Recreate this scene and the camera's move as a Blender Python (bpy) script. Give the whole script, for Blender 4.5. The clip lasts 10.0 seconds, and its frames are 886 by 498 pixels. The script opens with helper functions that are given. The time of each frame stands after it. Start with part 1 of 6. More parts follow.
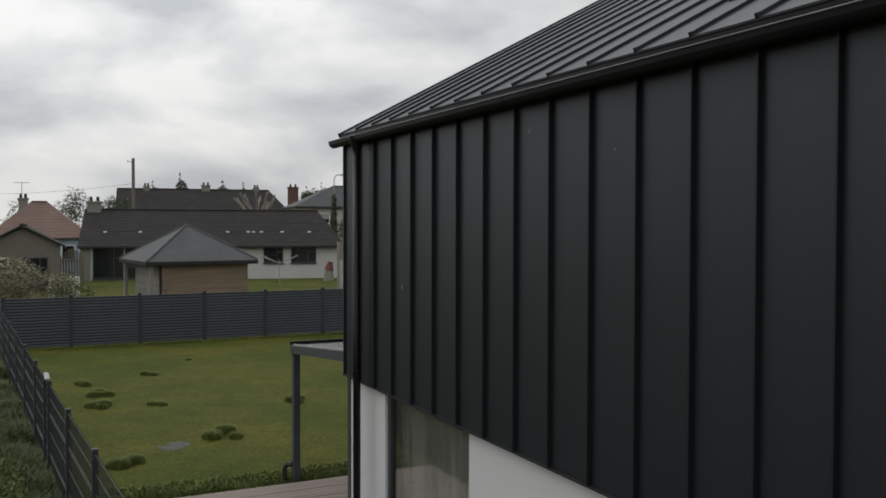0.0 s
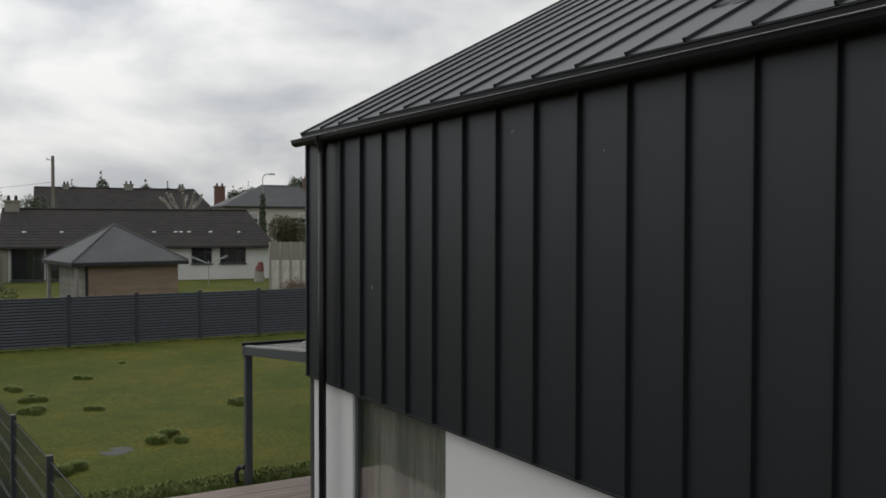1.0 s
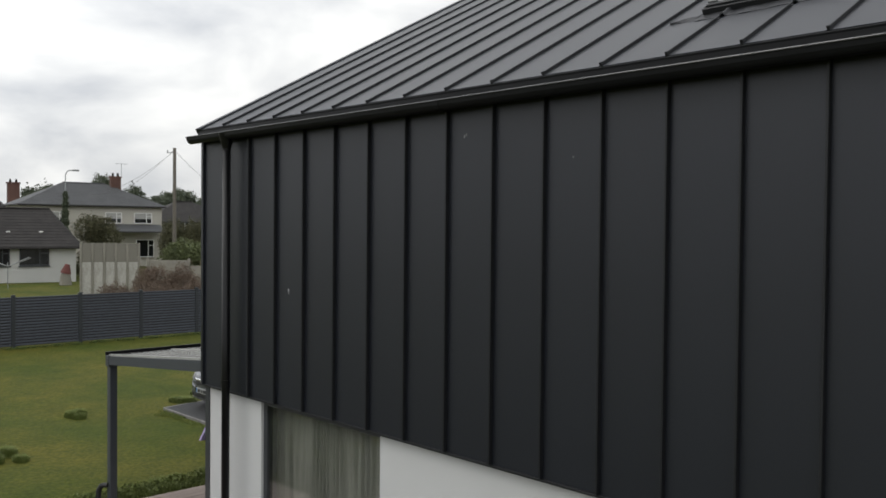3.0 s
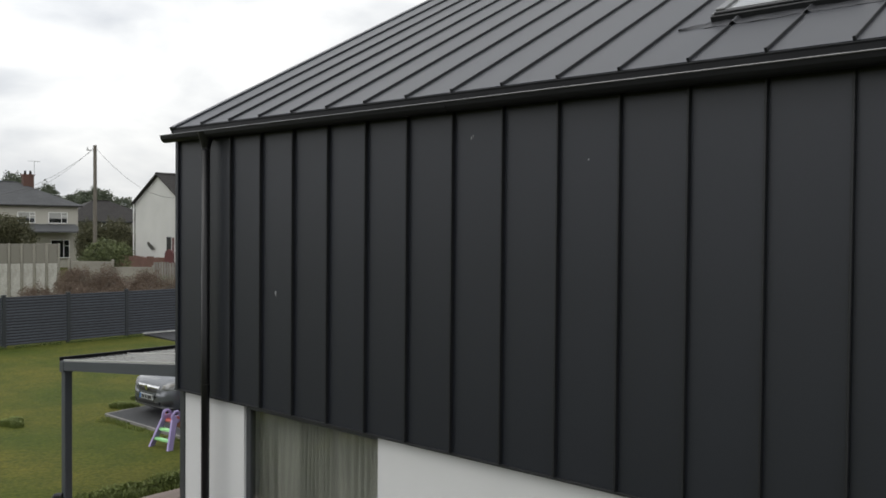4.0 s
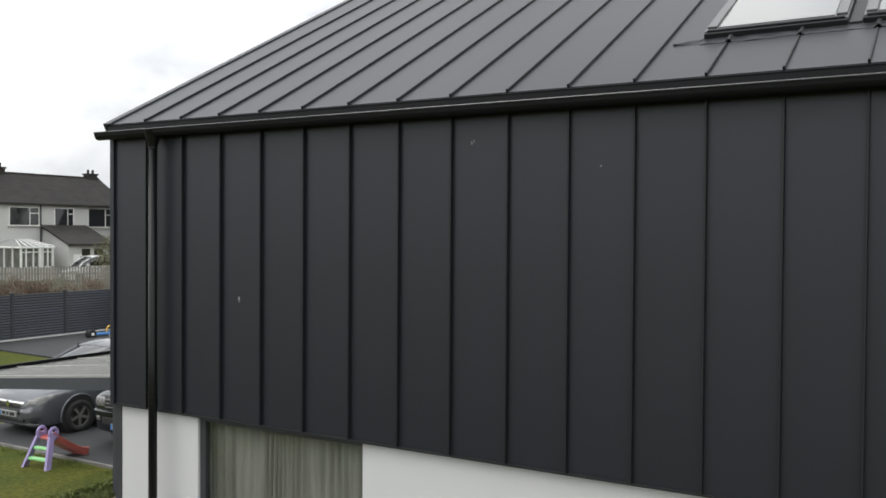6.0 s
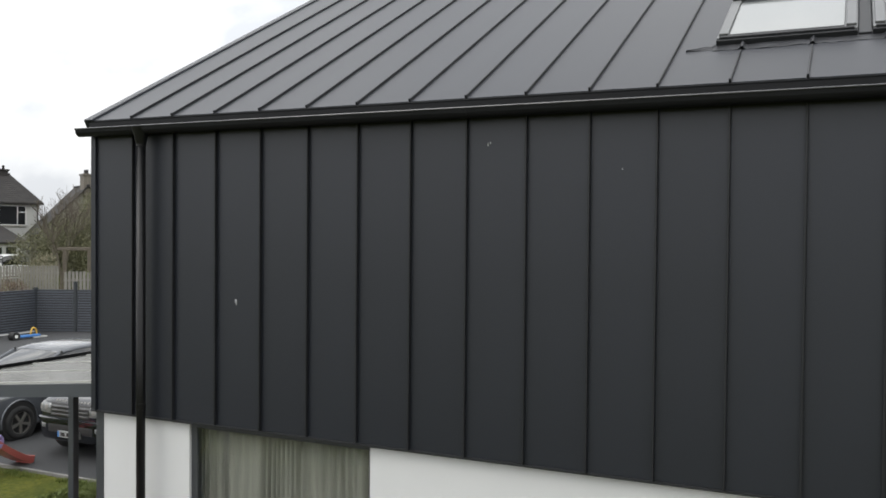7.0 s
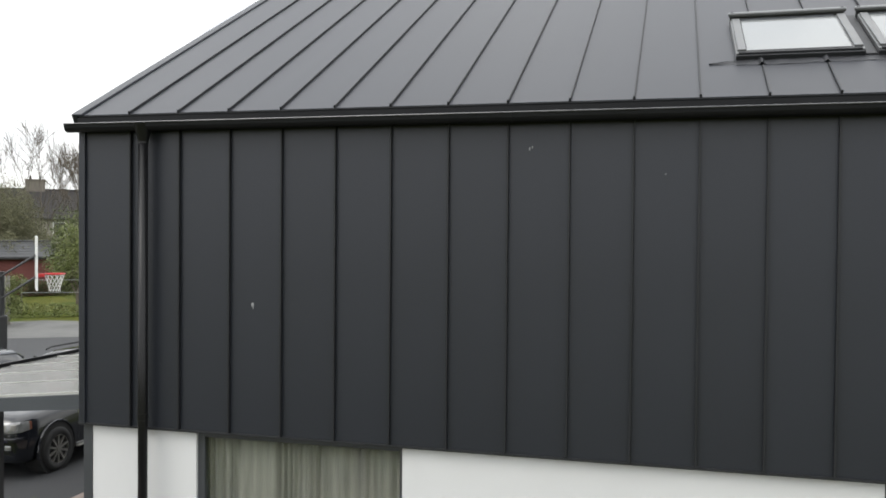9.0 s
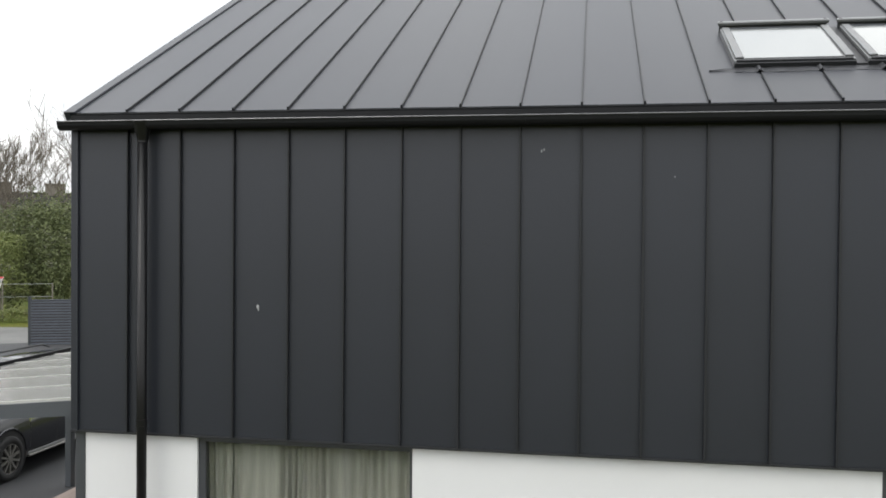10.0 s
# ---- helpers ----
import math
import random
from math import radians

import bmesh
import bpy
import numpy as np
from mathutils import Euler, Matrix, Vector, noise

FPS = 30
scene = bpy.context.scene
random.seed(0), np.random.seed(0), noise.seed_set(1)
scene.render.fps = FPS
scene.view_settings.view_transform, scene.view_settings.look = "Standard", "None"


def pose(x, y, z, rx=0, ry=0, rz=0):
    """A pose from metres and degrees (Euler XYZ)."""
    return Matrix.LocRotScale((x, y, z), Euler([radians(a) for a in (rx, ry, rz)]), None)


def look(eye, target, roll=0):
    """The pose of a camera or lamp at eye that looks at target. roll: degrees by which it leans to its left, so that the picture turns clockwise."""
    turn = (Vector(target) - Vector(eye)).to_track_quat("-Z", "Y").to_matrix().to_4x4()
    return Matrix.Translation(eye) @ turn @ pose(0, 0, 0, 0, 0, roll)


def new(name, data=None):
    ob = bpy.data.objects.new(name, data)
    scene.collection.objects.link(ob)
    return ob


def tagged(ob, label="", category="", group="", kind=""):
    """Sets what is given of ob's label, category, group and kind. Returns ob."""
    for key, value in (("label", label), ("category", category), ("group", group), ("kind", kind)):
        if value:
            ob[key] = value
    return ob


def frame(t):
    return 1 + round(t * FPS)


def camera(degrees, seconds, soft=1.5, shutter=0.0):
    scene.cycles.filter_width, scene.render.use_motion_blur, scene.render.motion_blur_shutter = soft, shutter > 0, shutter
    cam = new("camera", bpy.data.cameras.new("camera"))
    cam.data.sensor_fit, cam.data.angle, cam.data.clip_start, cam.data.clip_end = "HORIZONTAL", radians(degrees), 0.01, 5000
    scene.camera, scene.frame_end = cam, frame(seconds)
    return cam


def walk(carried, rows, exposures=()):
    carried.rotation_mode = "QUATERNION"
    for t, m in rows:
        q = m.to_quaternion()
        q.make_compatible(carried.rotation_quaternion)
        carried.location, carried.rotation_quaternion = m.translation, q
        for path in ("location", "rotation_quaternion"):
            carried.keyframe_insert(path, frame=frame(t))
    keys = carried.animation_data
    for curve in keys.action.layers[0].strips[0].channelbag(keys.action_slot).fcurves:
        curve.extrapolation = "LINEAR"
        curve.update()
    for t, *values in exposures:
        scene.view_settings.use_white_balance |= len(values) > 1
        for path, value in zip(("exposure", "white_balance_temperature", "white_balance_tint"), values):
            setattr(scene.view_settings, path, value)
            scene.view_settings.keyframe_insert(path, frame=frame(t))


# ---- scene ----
cam = camera(53.6, 10.0, soft=1.7)
PATH = [
    (0, (9.923, -3.518, 4.138), (8.124, -2.646, 4.084), 0.1),
    (0.5, (9.83, -3.719, 4.14), (8.068, -2.773, 4.083), -0.1),
    (1, (9.753, -3.928, 4.134), (8.033, -2.908, 4.08), 0.1),
    (1.5, (9.608, -4.131, 4.144), (7.955, -3.007, 4.089), 0.1),
    (2, (9.448, -4.329, 4.154), (7.869, -3.103, 4.098), 0.0),
    (2.5, (9.268, -4.549, 4.138), (7.749, -3.249, 4.087), 0.3),
    (4, (8.577, -5.253, 4.147), (7.245, -3.762, 4.1), 0.5),
    (4.5, (8.337, -5.504, 4.15), (7.082, -3.947, 4.104), 0.4),
    (5, (8.066, -5.722, 4.143), (6.891, -4.104, 4.1), 0.5),
    (5.5, (7.785, -5.927, 4.147), (6.694, -4.251, 4.106), 0.4),
    (7, (6.78, -6.433, 4.181), (5.937, -4.62, 4.136), 0.5),
    (7.5, (6.419, -6.608, 4.182), (5.657, -4.759, 4.138), 0.4),
    (8, (6.058, -6.769, 4.183), (5.378, -4.889, 4.139), 0.5),
    (8.5, (5.698, -6.911, 4.168), (5.099, -5.004, 4.13), 0.5),
    (9, (5.307, -7.073, 4.174), (4.8, -5.138, 4.134), 0.5),
    (9.5, (4.992, -7.176, 4.15), (4.561, -5.223, 4.118), 0.4),
    (10, (4.59, -7.283, 4.152), (4.256, -5.312, 4.12), 0.5),
]
walk(cam, [(t, look(eye, target, roll)) for t, eye, target, roll in PATH],
     exposures=[(0, -0.55), (1, -0.50), (2.5, -0.18), (4, 0.03), (5.5, 0.29), (7.5, 0.59), (9, 0.75), (10, 0.83)])

# ---- world, sun ----
world = bpy.data.worlds.new("world")
scene.world = world
world.use_nodes = True
wn, wl = world.node_tree.nodes, world.node_tree.links
wn.clear()
w_out = wn.new("ShaderNodeOutputWorld")
w_bg = wn.new("ShaderNodeBackground")
sky = wn.new("ShaderNodeTexSky")
sky.sky_type = "NISHITA"
sky.sun_disc = False
sky.sun_elevation = radians(48)
sky.sun_rotation = radians(215)
sky.dust_density = 3.0
w_tc = wn.new("ShaderNodeTexCoord")
w_map = wn.new("ShaderNodeMapping")
w_map.inputs["Scale"].default_value = (1.0, 1.0, 2.1)
w_map.inputs["Location"].default_value = (3.1, 1.7, 0.4)
cloud_a = wn.new("ShaderNodeTexNoise")
cloud_a.inputs["Scale"].default_value = 4.6
cloud_a.inputs["Detail"].default_value = 7.0
cloud_a.inputs["Roughness"].default_value = 0.48
cloud_a.inputs["Distortion"].default_value = 0.25
ramp = wn.new("ShaderNodeValToRGB")
ramp.color_ramp.elements[0].position = 0.39
ramp.color_ramp.elements[0].color = (0.60, 0.62, 0.65, 1)
ramp.color_ramp.elements[1].position = 0.61
ramp.color_ramp.elements[1].color = (1.0, 1.0, 0.98, 1)
sky_gain = wn.new("ShaderNodeMixRGB")
sky_gain.blend_type = "MULTIPLY"
sky_gain.inputs[0].default_value = 1.0
sky_gain.inputs[2].default_value = (0.10, 0.10, 0.10, 1)
w_mix = wn.new("ShaderNodeMixRGB")
w_mix.inputs[0].default_value = 0.93
# an overcast sky grows brighter towards the zenith
w_sep = wn.new("ShaderNodeSeparateXYZ")
w_rise = wn.new("ShaderNodeMapRange")
w_rise.inputs["From Min"].default_value = 0.0
w_rise.inputs["From Max"].default_value = 0.55
w_rise.inputs["To Min"].default_value = 1.0
w_rise.inputs["To Max"].default_value = 1.65
w_zen = wn.new("ShaderNodeMixRGB")
w_zen.blend_type = "MULTIPLY"
w_zen.inputs[0].default_value = 1.0
wl.new(w_tc.outputs["Generated"], w_sep.inputs[0])
wl.new(w_sep.outputs["Z"], w_rise.inputs["Value"])
wl.new(w_tc.outputs["Generated"], w_map.inputs["Vector"])
wl.new(w_map.outputs["Vector"], cloud_a.inputs["Vector"])
wl.new(cloud_a.outputs["Fac"], ramp.inputs["Fac"])
wl.new(sky.outputs["Color"], sky_gain.inputs[1])
wl.new(sky_gain.outputs[0], w_mix.inputs[1])
wl.new(ramp.outputs["Color"], w_mix.inputs[2])
wl.new(w_mix.outputs[0], w_zen.inputs[1])
wl.new(w_rise.outputs[0], w_zen.inputs[2])
# thinner cloud towards the west, thicker towards the north
w_side = wn.new("ShaderNodeMapRange")
w_side.interpolation_type = "SMOOTHSTEP"
w_side.inputs["From Min"].default_value = 0.0
w_side.inputs["From Max"].default_value = 0.95
w_side.inputs["To Min"].default_value = 1.03
w_side.inputs["To Max"].default_value = 0.76
w_cloud = wn.new("ShaderNodeMixRGB")
w_cloud.blend_type = "MULTIPLY"
w_cloud.inputs[0].default_value = 1.0
wl.new(w_sep.outputs["Y"], w_side.inputs["Value"])
wl.new(w_zen.outputs[0], w_cloud.inputs[1])
wl.new(w_side.outputs[0], w_cloud.inputs[2])
wl.new(w_cloud.outputs[0], w_bg.inputs["Color"])
w_bg.inputs["Strength"].default_value = 1.12
wl.new(w_bg.outputs[0], w_out.inputs[0])

sun = new("sun", bpy.data.lights.new("sun", "SUN"))
sun.data.energy = 0.5
sun.data.angle = radians(25)
sun.data.color = (1.0, 0.97, 0.93)
sun.matrix_world = look((-20, -25, 36), (0, 0, 0))


# ---- materials ----
def material(name, col, rough=0.6, metal=0.0, var=0.15, scale=3.0, fine=40.0, bump=0.1, depth=0.01, rand=0.0, col2=None, stretch=(1, 1, 1), spec=0.5):
    """Two scales of noise vary the colour; the fine one also gives relief. rand: variation from piece to piece."""
    m = bpy.data.materials.new(name)
    m.use_nodes = True
    n, l = m.node_tree.nodes, m.node_tree.links
    b = n["Principled BSDF"]
    tc = n.new("ShaderNodeTexCoord")
    mp = n.new("ShaderNodeMapping")
    mp.inputs["Scale"].default_value = stretch
    l.new(tc.outputs["Object"], mp.inputs["Vector"])
    big = n.new("ShaderNodeTexNoise")
    big.inputs["Scale"].default_value = scale
    big.inputs["Detail"].default_value = 5
    small = n.new("ShaderNodeTexNoise")
    small.inputs["Scale"].default_value = fine
    small.inputs["Detail"].default_value = 4
    for t in (big, small):
        l.new(mp.outputs[0], t.inputs["Vector"])
    add = n.new("ShaderNodeMath")
    add.operation = "MULTIPLY_ADD"
    add.inputs[1].default_value = 0.6
    l.new(big.outputs["Fac"], add.inputs[0])
    half = n.new("ShaderNodeMath")
    half.operation = "MULTIPLY"
    half.inputs[1].default_value = 0.4
    l.new(small.outputs["Fac"], half.inputs[0])
    l.new(half.outputs[0], add.inputs[2])
    rp = n.new("ShaderNodeValToRGB")
    rp.color_ramp.elements[0].position = 0.32
    rp.color_ramp.elements[1].position = 0.68
    c2 = col2 if col2 else tuple(min(1, c * (1 + var)) for c in col)
    c1 = col if col2 else tuple(c * (1 - var) for c in col)
    rp.color_ramp.elements[0].color = (*c1, 1)
    rp.color_ramp.elements[1].color = (*c2, 1)
    l.new(add.outputs[0], rp.inputs["Fac"])
    out = rp.outputs["Color"]
    if rand:
        info = n.new("ShaderNodeObjectInfo")
        mr = n.new("ShaderNodeMapRange")
        mr.inputs["To Min"].default_value = 1 - rand
        mr.inputs["To Max"].default_value = 1 + rand
        l.new(info.outputs["Random"], mr.inputs["Value"])
        hs = n.new("ShaderNodeHueSaturation")
        l.new(mr.outputs[0], hs.inputs["Value"])
        l.new(out, hs.inputs["Color"])
        out = hs.outputs["Color"]
    l.new(out, b.inputs["Base Color"])
    b.inputs["Roughness"].default_value = rough
    b.inputs["Metallic"].default_value = metal
    b.inputs["Specular IOR Level"].default_value = spec
    if bump:
        bp = n.new("ShaderNodeBump")
        bp.inputs["Strength"].default_value = bump
        bp.inputs["Distance"].default_value = depth
        l.new(small.outputs["Fac"], bp.inputs["Height"])
        l.new(bp.outputs[0], b.inputs["Normal"])
    return m


def leaf_material(name, c1, c2, rough=0.6):
    """Foliage: each clump takes its own tone."""
    m = bpy.data.materials.new(name)
    m.use_nodes = True
    n, l = m.node_tree.nodes, m.node_tree.links
    b = n["Principled BSDF"]
    g = n.new("ShaderNodeNewGeometry")
    rp = n.new("ShaderNodeValToRGB")
    rp.color_ramp.elements[0].color = (*c1, 1)
    rp.color_ramp.elements[1].color = (*c2, 1)
    l.new(g.outputs["Random Per Island"], rp.inputs["Fac"])
    l.new(rp.outputs["Color"], b.inputs["Base Color"])
    b.inputs["Roughness"].default_value = rough
    b.inputs["Specular IOR Level"].default_value = 0.25
    return m


def glass_material(name, tint, rough=0.02):
    """A pane: clear with a mirror-like gloss."""
    m = bpy.data.materials.new(name)
    m.use_nodes = True
    n, l = m.node_tree.nodes, m.node_tree.links
    n.remove(n["Principled BSDF"])
    tr = n.new("ShaderNodeBsdfTransparent")
    tr.inputs["Color"].default_value = (*tint, 1)
    gl = n.new("ShaderNodeBsdfGlossy")
    gl.inputs["Roughness"].default_value = rough
    lw = n.new("ShaderNodeLayerWeight")
    lw.inputs["Blend"].default_value = 0.5
    pw = n.new("ShaderNodeMath")
    pw.operation = "POWER"
    pw.inputs[1].default_value = 3.0
    fr = n.new("ShaderNodeMath")
    fr.operation = "MULTIPLY_ADD"
    fr.inputs[1].default_value = 1.0
    fr.inputs[2].default_value = 0.04
    l.new(lw.outputs["Facing"], pw.inputs[0])
    l.new(pw.outputs[0], fr.inputs[0])
    mx = n.new("ShaderNodeMixShader")
    l.new(fr.outputs[0], mx.inputs[0])
    l.new(tr.outputs[0], mx.inputs[1])
    l.new(gl.outputs[0], mx.inputs[2])
    l.new(mx.outputs[0], n["Material Output"].inputs[0])
    return m


STEEL = material("coated_steel", (0.0095, 0.0112, 0.0160), 0.42, 0.0, 0.12, 1.1, 60, 0.03, 0.002, rand=0.06, spec=0.50)
SEAM = material("coated_steel_seam", (0.0100, 0.0108, 0.0128), 0.48, 0.0, 0.08, 1.5, 60, 0.02, 0.002, spec=0.35)
GUTTER = material("gutter_steel", (0.0090, 0.0094, 0.0105), 0.40, 0.0, 0.15, 3, 60, 0.02, 0.002, spec=0.13)
PIPE = material("downpipe_steel", (0.0055, 0.0055, 0.006), 0.30, 0.0, 0.15, 3, 60, 0.02, 0.002, spec=0.24)
# gutter edge paler than the black steel: its highlight is painted in
LIP_GLINT = material("gutter_lip_highlight", (0.050, 0.052, 0.057), 0.27, 0.0, 0.12, 4, 60, 0.02, 0.002, spec=0.65)
SMEAR = material("dried_droppings", (0.24, 0.245, 0.25), 0.8, 0.0, 0.3, 60, 200, 0.2)
RENDER = material("white_render", (0.497, 0.502, 0.500), 0.85, 0.0, 0.04, 1.2, 180, 0.25, 0.003)
FRAME = material("anthracite_frame", (0.035, 0.038, 0.042), 0.4, 0.0, 0.1, 4, 60, 0.02)
BEAM = material("canopy_aluminium", (0.050, 0.056, 0.064), 0.42, 0.0, 0.08, 3, 70, 0.03)
CANOPY = material("opal_polycarbonate", (0.140, 0.140, 0.130), 0.22, 0.0, 0.24, 1.5, 8, 0.02, 0.002, stretch=(1, 5, 1))
PALE = material("pale_glazing_bar", (0.34, 0.34, 0.32), 0.4, 0.0, 0.08, 5, 60, 0.03)
GLASS = glass_material("window_glass", (0.91, 0.915, 0.90))
# pale base colour stands in for the sky mirrored in the roof panes
SKYGLASS = material("roof_window_sky_glass", (0.19, 0.20, 0.198), 0.08, 0.0, 0.03, 1, 30, 0.0, spec=0.5)
CURTAIN = material("pale_curtain_fabric", (0.262, 0.264, 0.238), 0.9, 0.0, 0.30, 3, 120, 0.1, stretch=(6, 6, 0.5))
PLASTER = material("room_plaster", (0.6, 0.58, 0.54), 0.9, 0.0, 0.05, 2, 60, 0.05)
COVER = material("roof_window_cover", (0.125, 0.128, 0.130), 0.38, 0.4, 0.1, 4, 60, 0.02)
LEAD = material("lead_flashing", (0.030, 0.031, 0.035), 0.5, 0.3, 0.25, 8, 60, 0.3, 0.006)
FENCE = material("slat_fence_paint", (0.037, 0.043, 0.055), 0.45, 0.0, 0.10, 2, 50, 0.03, rand=0.10)
WIRE = material("wire_fence_paint", (0.030, 0.034, 0.038), 0.45, 0.2, 0.1, 4, 50, 0.02)
DECK = material("deck_boards", (0.215, 0.172, 0.148), 0.75, 0.0, 0.18, 1.5, 30, 0.25, 0.006, rand=0.14, stretch=(8, 1, 4))
ASPHALT = material("asphalt", (0.030, 0.031, 0.033), 0.85, 0.0, 0.18, 0.6, 70, 0.5, 0.01)
KERB = material("concrete_edging", (0.17, 0.165, 0.155), 0.85, 0.0, 0.15, 3, 60, 0.3, rand=0.1)
KERB_PALE = material("pale_concrete_edging", (0.42, 0.415, 0.40), 0.85, 0.0, 0.12, 3, 60, 0.3, rand=0.06)
CONCRETE = material("weathered_concrete", (0.25, 0.235, 0.20), 0.9, 0.0, 0.25, 0.8, 30, 0.4)
ROADM = material("worn_yard_surface", (0.098, 0.098, 0.094), 0.85, 0.0, 0.38, 0.45, 25, 0.4, 0.02)
STAINED = material("stained_white_panels", (0.24, 0.225, 0.19), 0.9, 0.0, 0.2, 1.1, 14, 0.4, 0.02, col2=(0.55, 0.54, 0.50))
COVER_GREY = material("drain_lid", (0.058, 0.062, 0.055), 0.8, 0.0, 0.2, 6, 60, 0.3)
TILE_DARK = material("dark_concrete_tile", (0.0205, 0.0182, 0.0168), 0.85, 0.0, 0.45, 1.3, 6, 0.5, 0.05)
TILE_GREY = material("grey_slate_tile", (0.062, 0.064, 0.067), 0.75, 0.0, 0.2, 0.7, 6, 0.4, 0.05)
TILE_PINK = material("pinkish_clay_tile", (0.17, 0.115, 0.095), 0.85, 0.0, 0.2, 0.8, 6, 0.4, 0.05)
WALL_WHITE = material("white_dashed_wall", (0.47, 0.47, 0.45), 0.9, 0.0, 0.10, 0.4, 20, 0.4, 0.02)
WALL_CREAM = material("cream_wall", (0.42, 0.40, 0.35), 0.9, 0.0, 0.1, 0.4, 20, 0.3, 0.02)
WALL_GREY = material("grey_dashed_wall", (0.20, 0.19, 0.16), 0.9, 0.0, 0.15, 0.4, 20, 0.4, 0.02)
WALL_BLUE = material("pale_blue_wall", (0.40, 0.50, 0.58), 0.9, 0.0, 0.08, 0.4, 20, 0.3, 0.02)
BRICK = material("red_brick", (0.115, 0.060, 0.047), 0.9, 0.0, 0.25, 1.2, 14, 0.5, 0.02)
SHED_RED = material("dark_red_shed_boards", (0.125, 0.040, 0.034), 0.85, 0.0, 0.2, 1.0, 12, 0.3, 0.01, stretch=(1, 1, 6))
TIMBER = material("stained_timber", (0.205, 0.150, 0.105), 0.8, 0.0, 0.25, 0.8, 10, 0.3, 0.01, stretch=(1, 1, 6))
PALE_TIMBER = material("weathered_fence_timber", (0.205, 0.195, 0.175), 0.9, 0.0, 0.25, 0.6, 10, 0.3, 0.01, rand=0.15, stretch=(4, 4, 1))
BARK = material("bark", (0.095, 0.08, 0.062), 0.9, 0.0, 0.25, 3, 25, 0.5, 0.02)
POLE = material("weathered_pole_timber", (0.14, 0.125, 0.105), 0.9, 0.0, 0.2, 2, 30, 0.4, stretch=(5, 5, 1))
PALE_BARK = material("cut_pale_bark", (0.235, 0.22, 0.185), 0.9, 0.0, 0.25, 2, 25, 0.4)
UPVC = material("white_upvc", (0.72, 0.72, 0.70), 0.4, 0.0, 0.04, 3, 40, 0.03)
DARKGLASS = material("dark_window_glass", (0.015, 0.017, 0.019), 0.06, 0.0, 0.3, 0.8, 5, 0.02, spec=0.8)
PALEGLASS = material("pale_garden_glazing", (0.13, 0.13, 0.12), 0.08, 0.0, 0.5, 1.6, 5, 0.02, spec=0.6)
ROOFGLASS = material("conservatory_roof_sheet", (0.24, 0.25, 0.24), 0.25, 0.0, 0.15, 1.5, 8, 0.05)
DARK = material("dark_interior", (0.012, 0.012, 0.012), 0.8, 0.0, 0.2, 2, 20, 0.1)
PAINT_SILVER = material("silver_grey_car_paint", (0.092, 0.099, 0.110), 0.24, 0.3, 0.05, 2, 200, 0.0)
PAINT_BLACK = material("black_car_paint", (0.007, 0.008, 0.011), 0.14, 0.0, 0.1, 2, 200, 0.0, spec=0.4)
STEEL.node_tree.nodes["Principled BSDF"].inputs["Specular Tint"].default_value = (0.955, 0.962, 1.0, 1.0)
for paint in (PAINT_SILVER, PAINT_BLACK):
    paint.node_tree.nodes["Principled BSDF"].inputs["Coat Weight"].default_value = 0.5
PAINT_WHITE = material("white_car_paint", (0.62, 0.63, 0.63), 0.3, 0.0, 0.04, 2, 200, 0.0)
CARGLASS = material("car_window_glass", (0.012, 0.013, 0.014), 0.04, 0.0, 0.2, 1, 10, 0.0, spec=0.9)
RUBBER = material("tyre_rubber", (0.014, 0.014, 0.014), 0.8, 0.0, 0.2, 4, 60, 0.2)
ALLOY = material("alloy_wheel", (0.15, 0.145, 0.132), 0.4, 0.25, 0.1, 4, 60, 0.0)
CHROME = material("chrome_trim", (0.72, 0.72, 0.72), 0.12, 1.0, 0.05, 4, 60, 0.0)
LAMPGLASS = material("headlight_lens", (0.17, 0.175, 0.175), 0.08, 0.2, 0.35, 9, 40, 0.0, spec=0.8)
BLACK_PLASTIC = material("black_plastic", (0.014, 0.014, 0.015), 0.55, 0.0, 0.2, 4, 60, 0.1)
PLATE = material("number_plate", (0.29, 0.30, 0.295), 0.4, 0.0, 0.04, 3, 60, 0.0)
AMBER = material("amber_lens", (0.13, 0.050, 0.030), 0.2, 0.0, 0.1, 4, 60, 0.0)
PURPLE = material("purple_plastic", (0.31, 0.25, 0.47), 0.4, 0.0, 0.08, 4, 60, 0.03)
CORAL = material("coral_red_plastic", (0.50, 0.13, 0.11), 0.4, 0.0, 0.08, 4, 60, 0.03)
LIME = material("lime_green_plastic", (0.32, 0.68, 0.30), 0.4, 0.0, 0.08, 4, 60, 0.03)
BLUE = material("blue_plastic", (0.04, 0.16, 0.42), 0.4, 0.0, 0.08, 4, 60, 0.03)
YELLOW = material("yellow_plastic", (0.62, 0.38, 0.06), 0.4, 0.0, 0.08, 4, 60, 0.03)
RED = material("red_paint", (0.50, 0.03, 0.03), 0.45, 0.0, 0.08, 4, 60, 0.03)
MAROON = material("maroon_paint", (0.080, 0.019, 0.021), 0.5, 0.0, 0.1, 4, 60, 0.03)
WHITE_CORD = material("white_cord", (0.7, 0.7, 0.68), 0.8, 0.0, 0.1, 4, 60, 0.1)
GALV = material("galvanised_steel", (0.30, 0.31, 0.31), 0.5, 0.6, 0.12, 4, 60, 0.05)
# evergreen tones raised and greyed: distance haze is painted into them
LEAF_DARK = leaf_material("dark_evergreen_leaves", (0.050, 0.064, 0.042), (0.102, 0.120, 0.074))
LEAF_HEDGE = leaf_material("hedge_leaves", (0.052, 0.070, 0.027), (0.130, 0.146, 0.062))
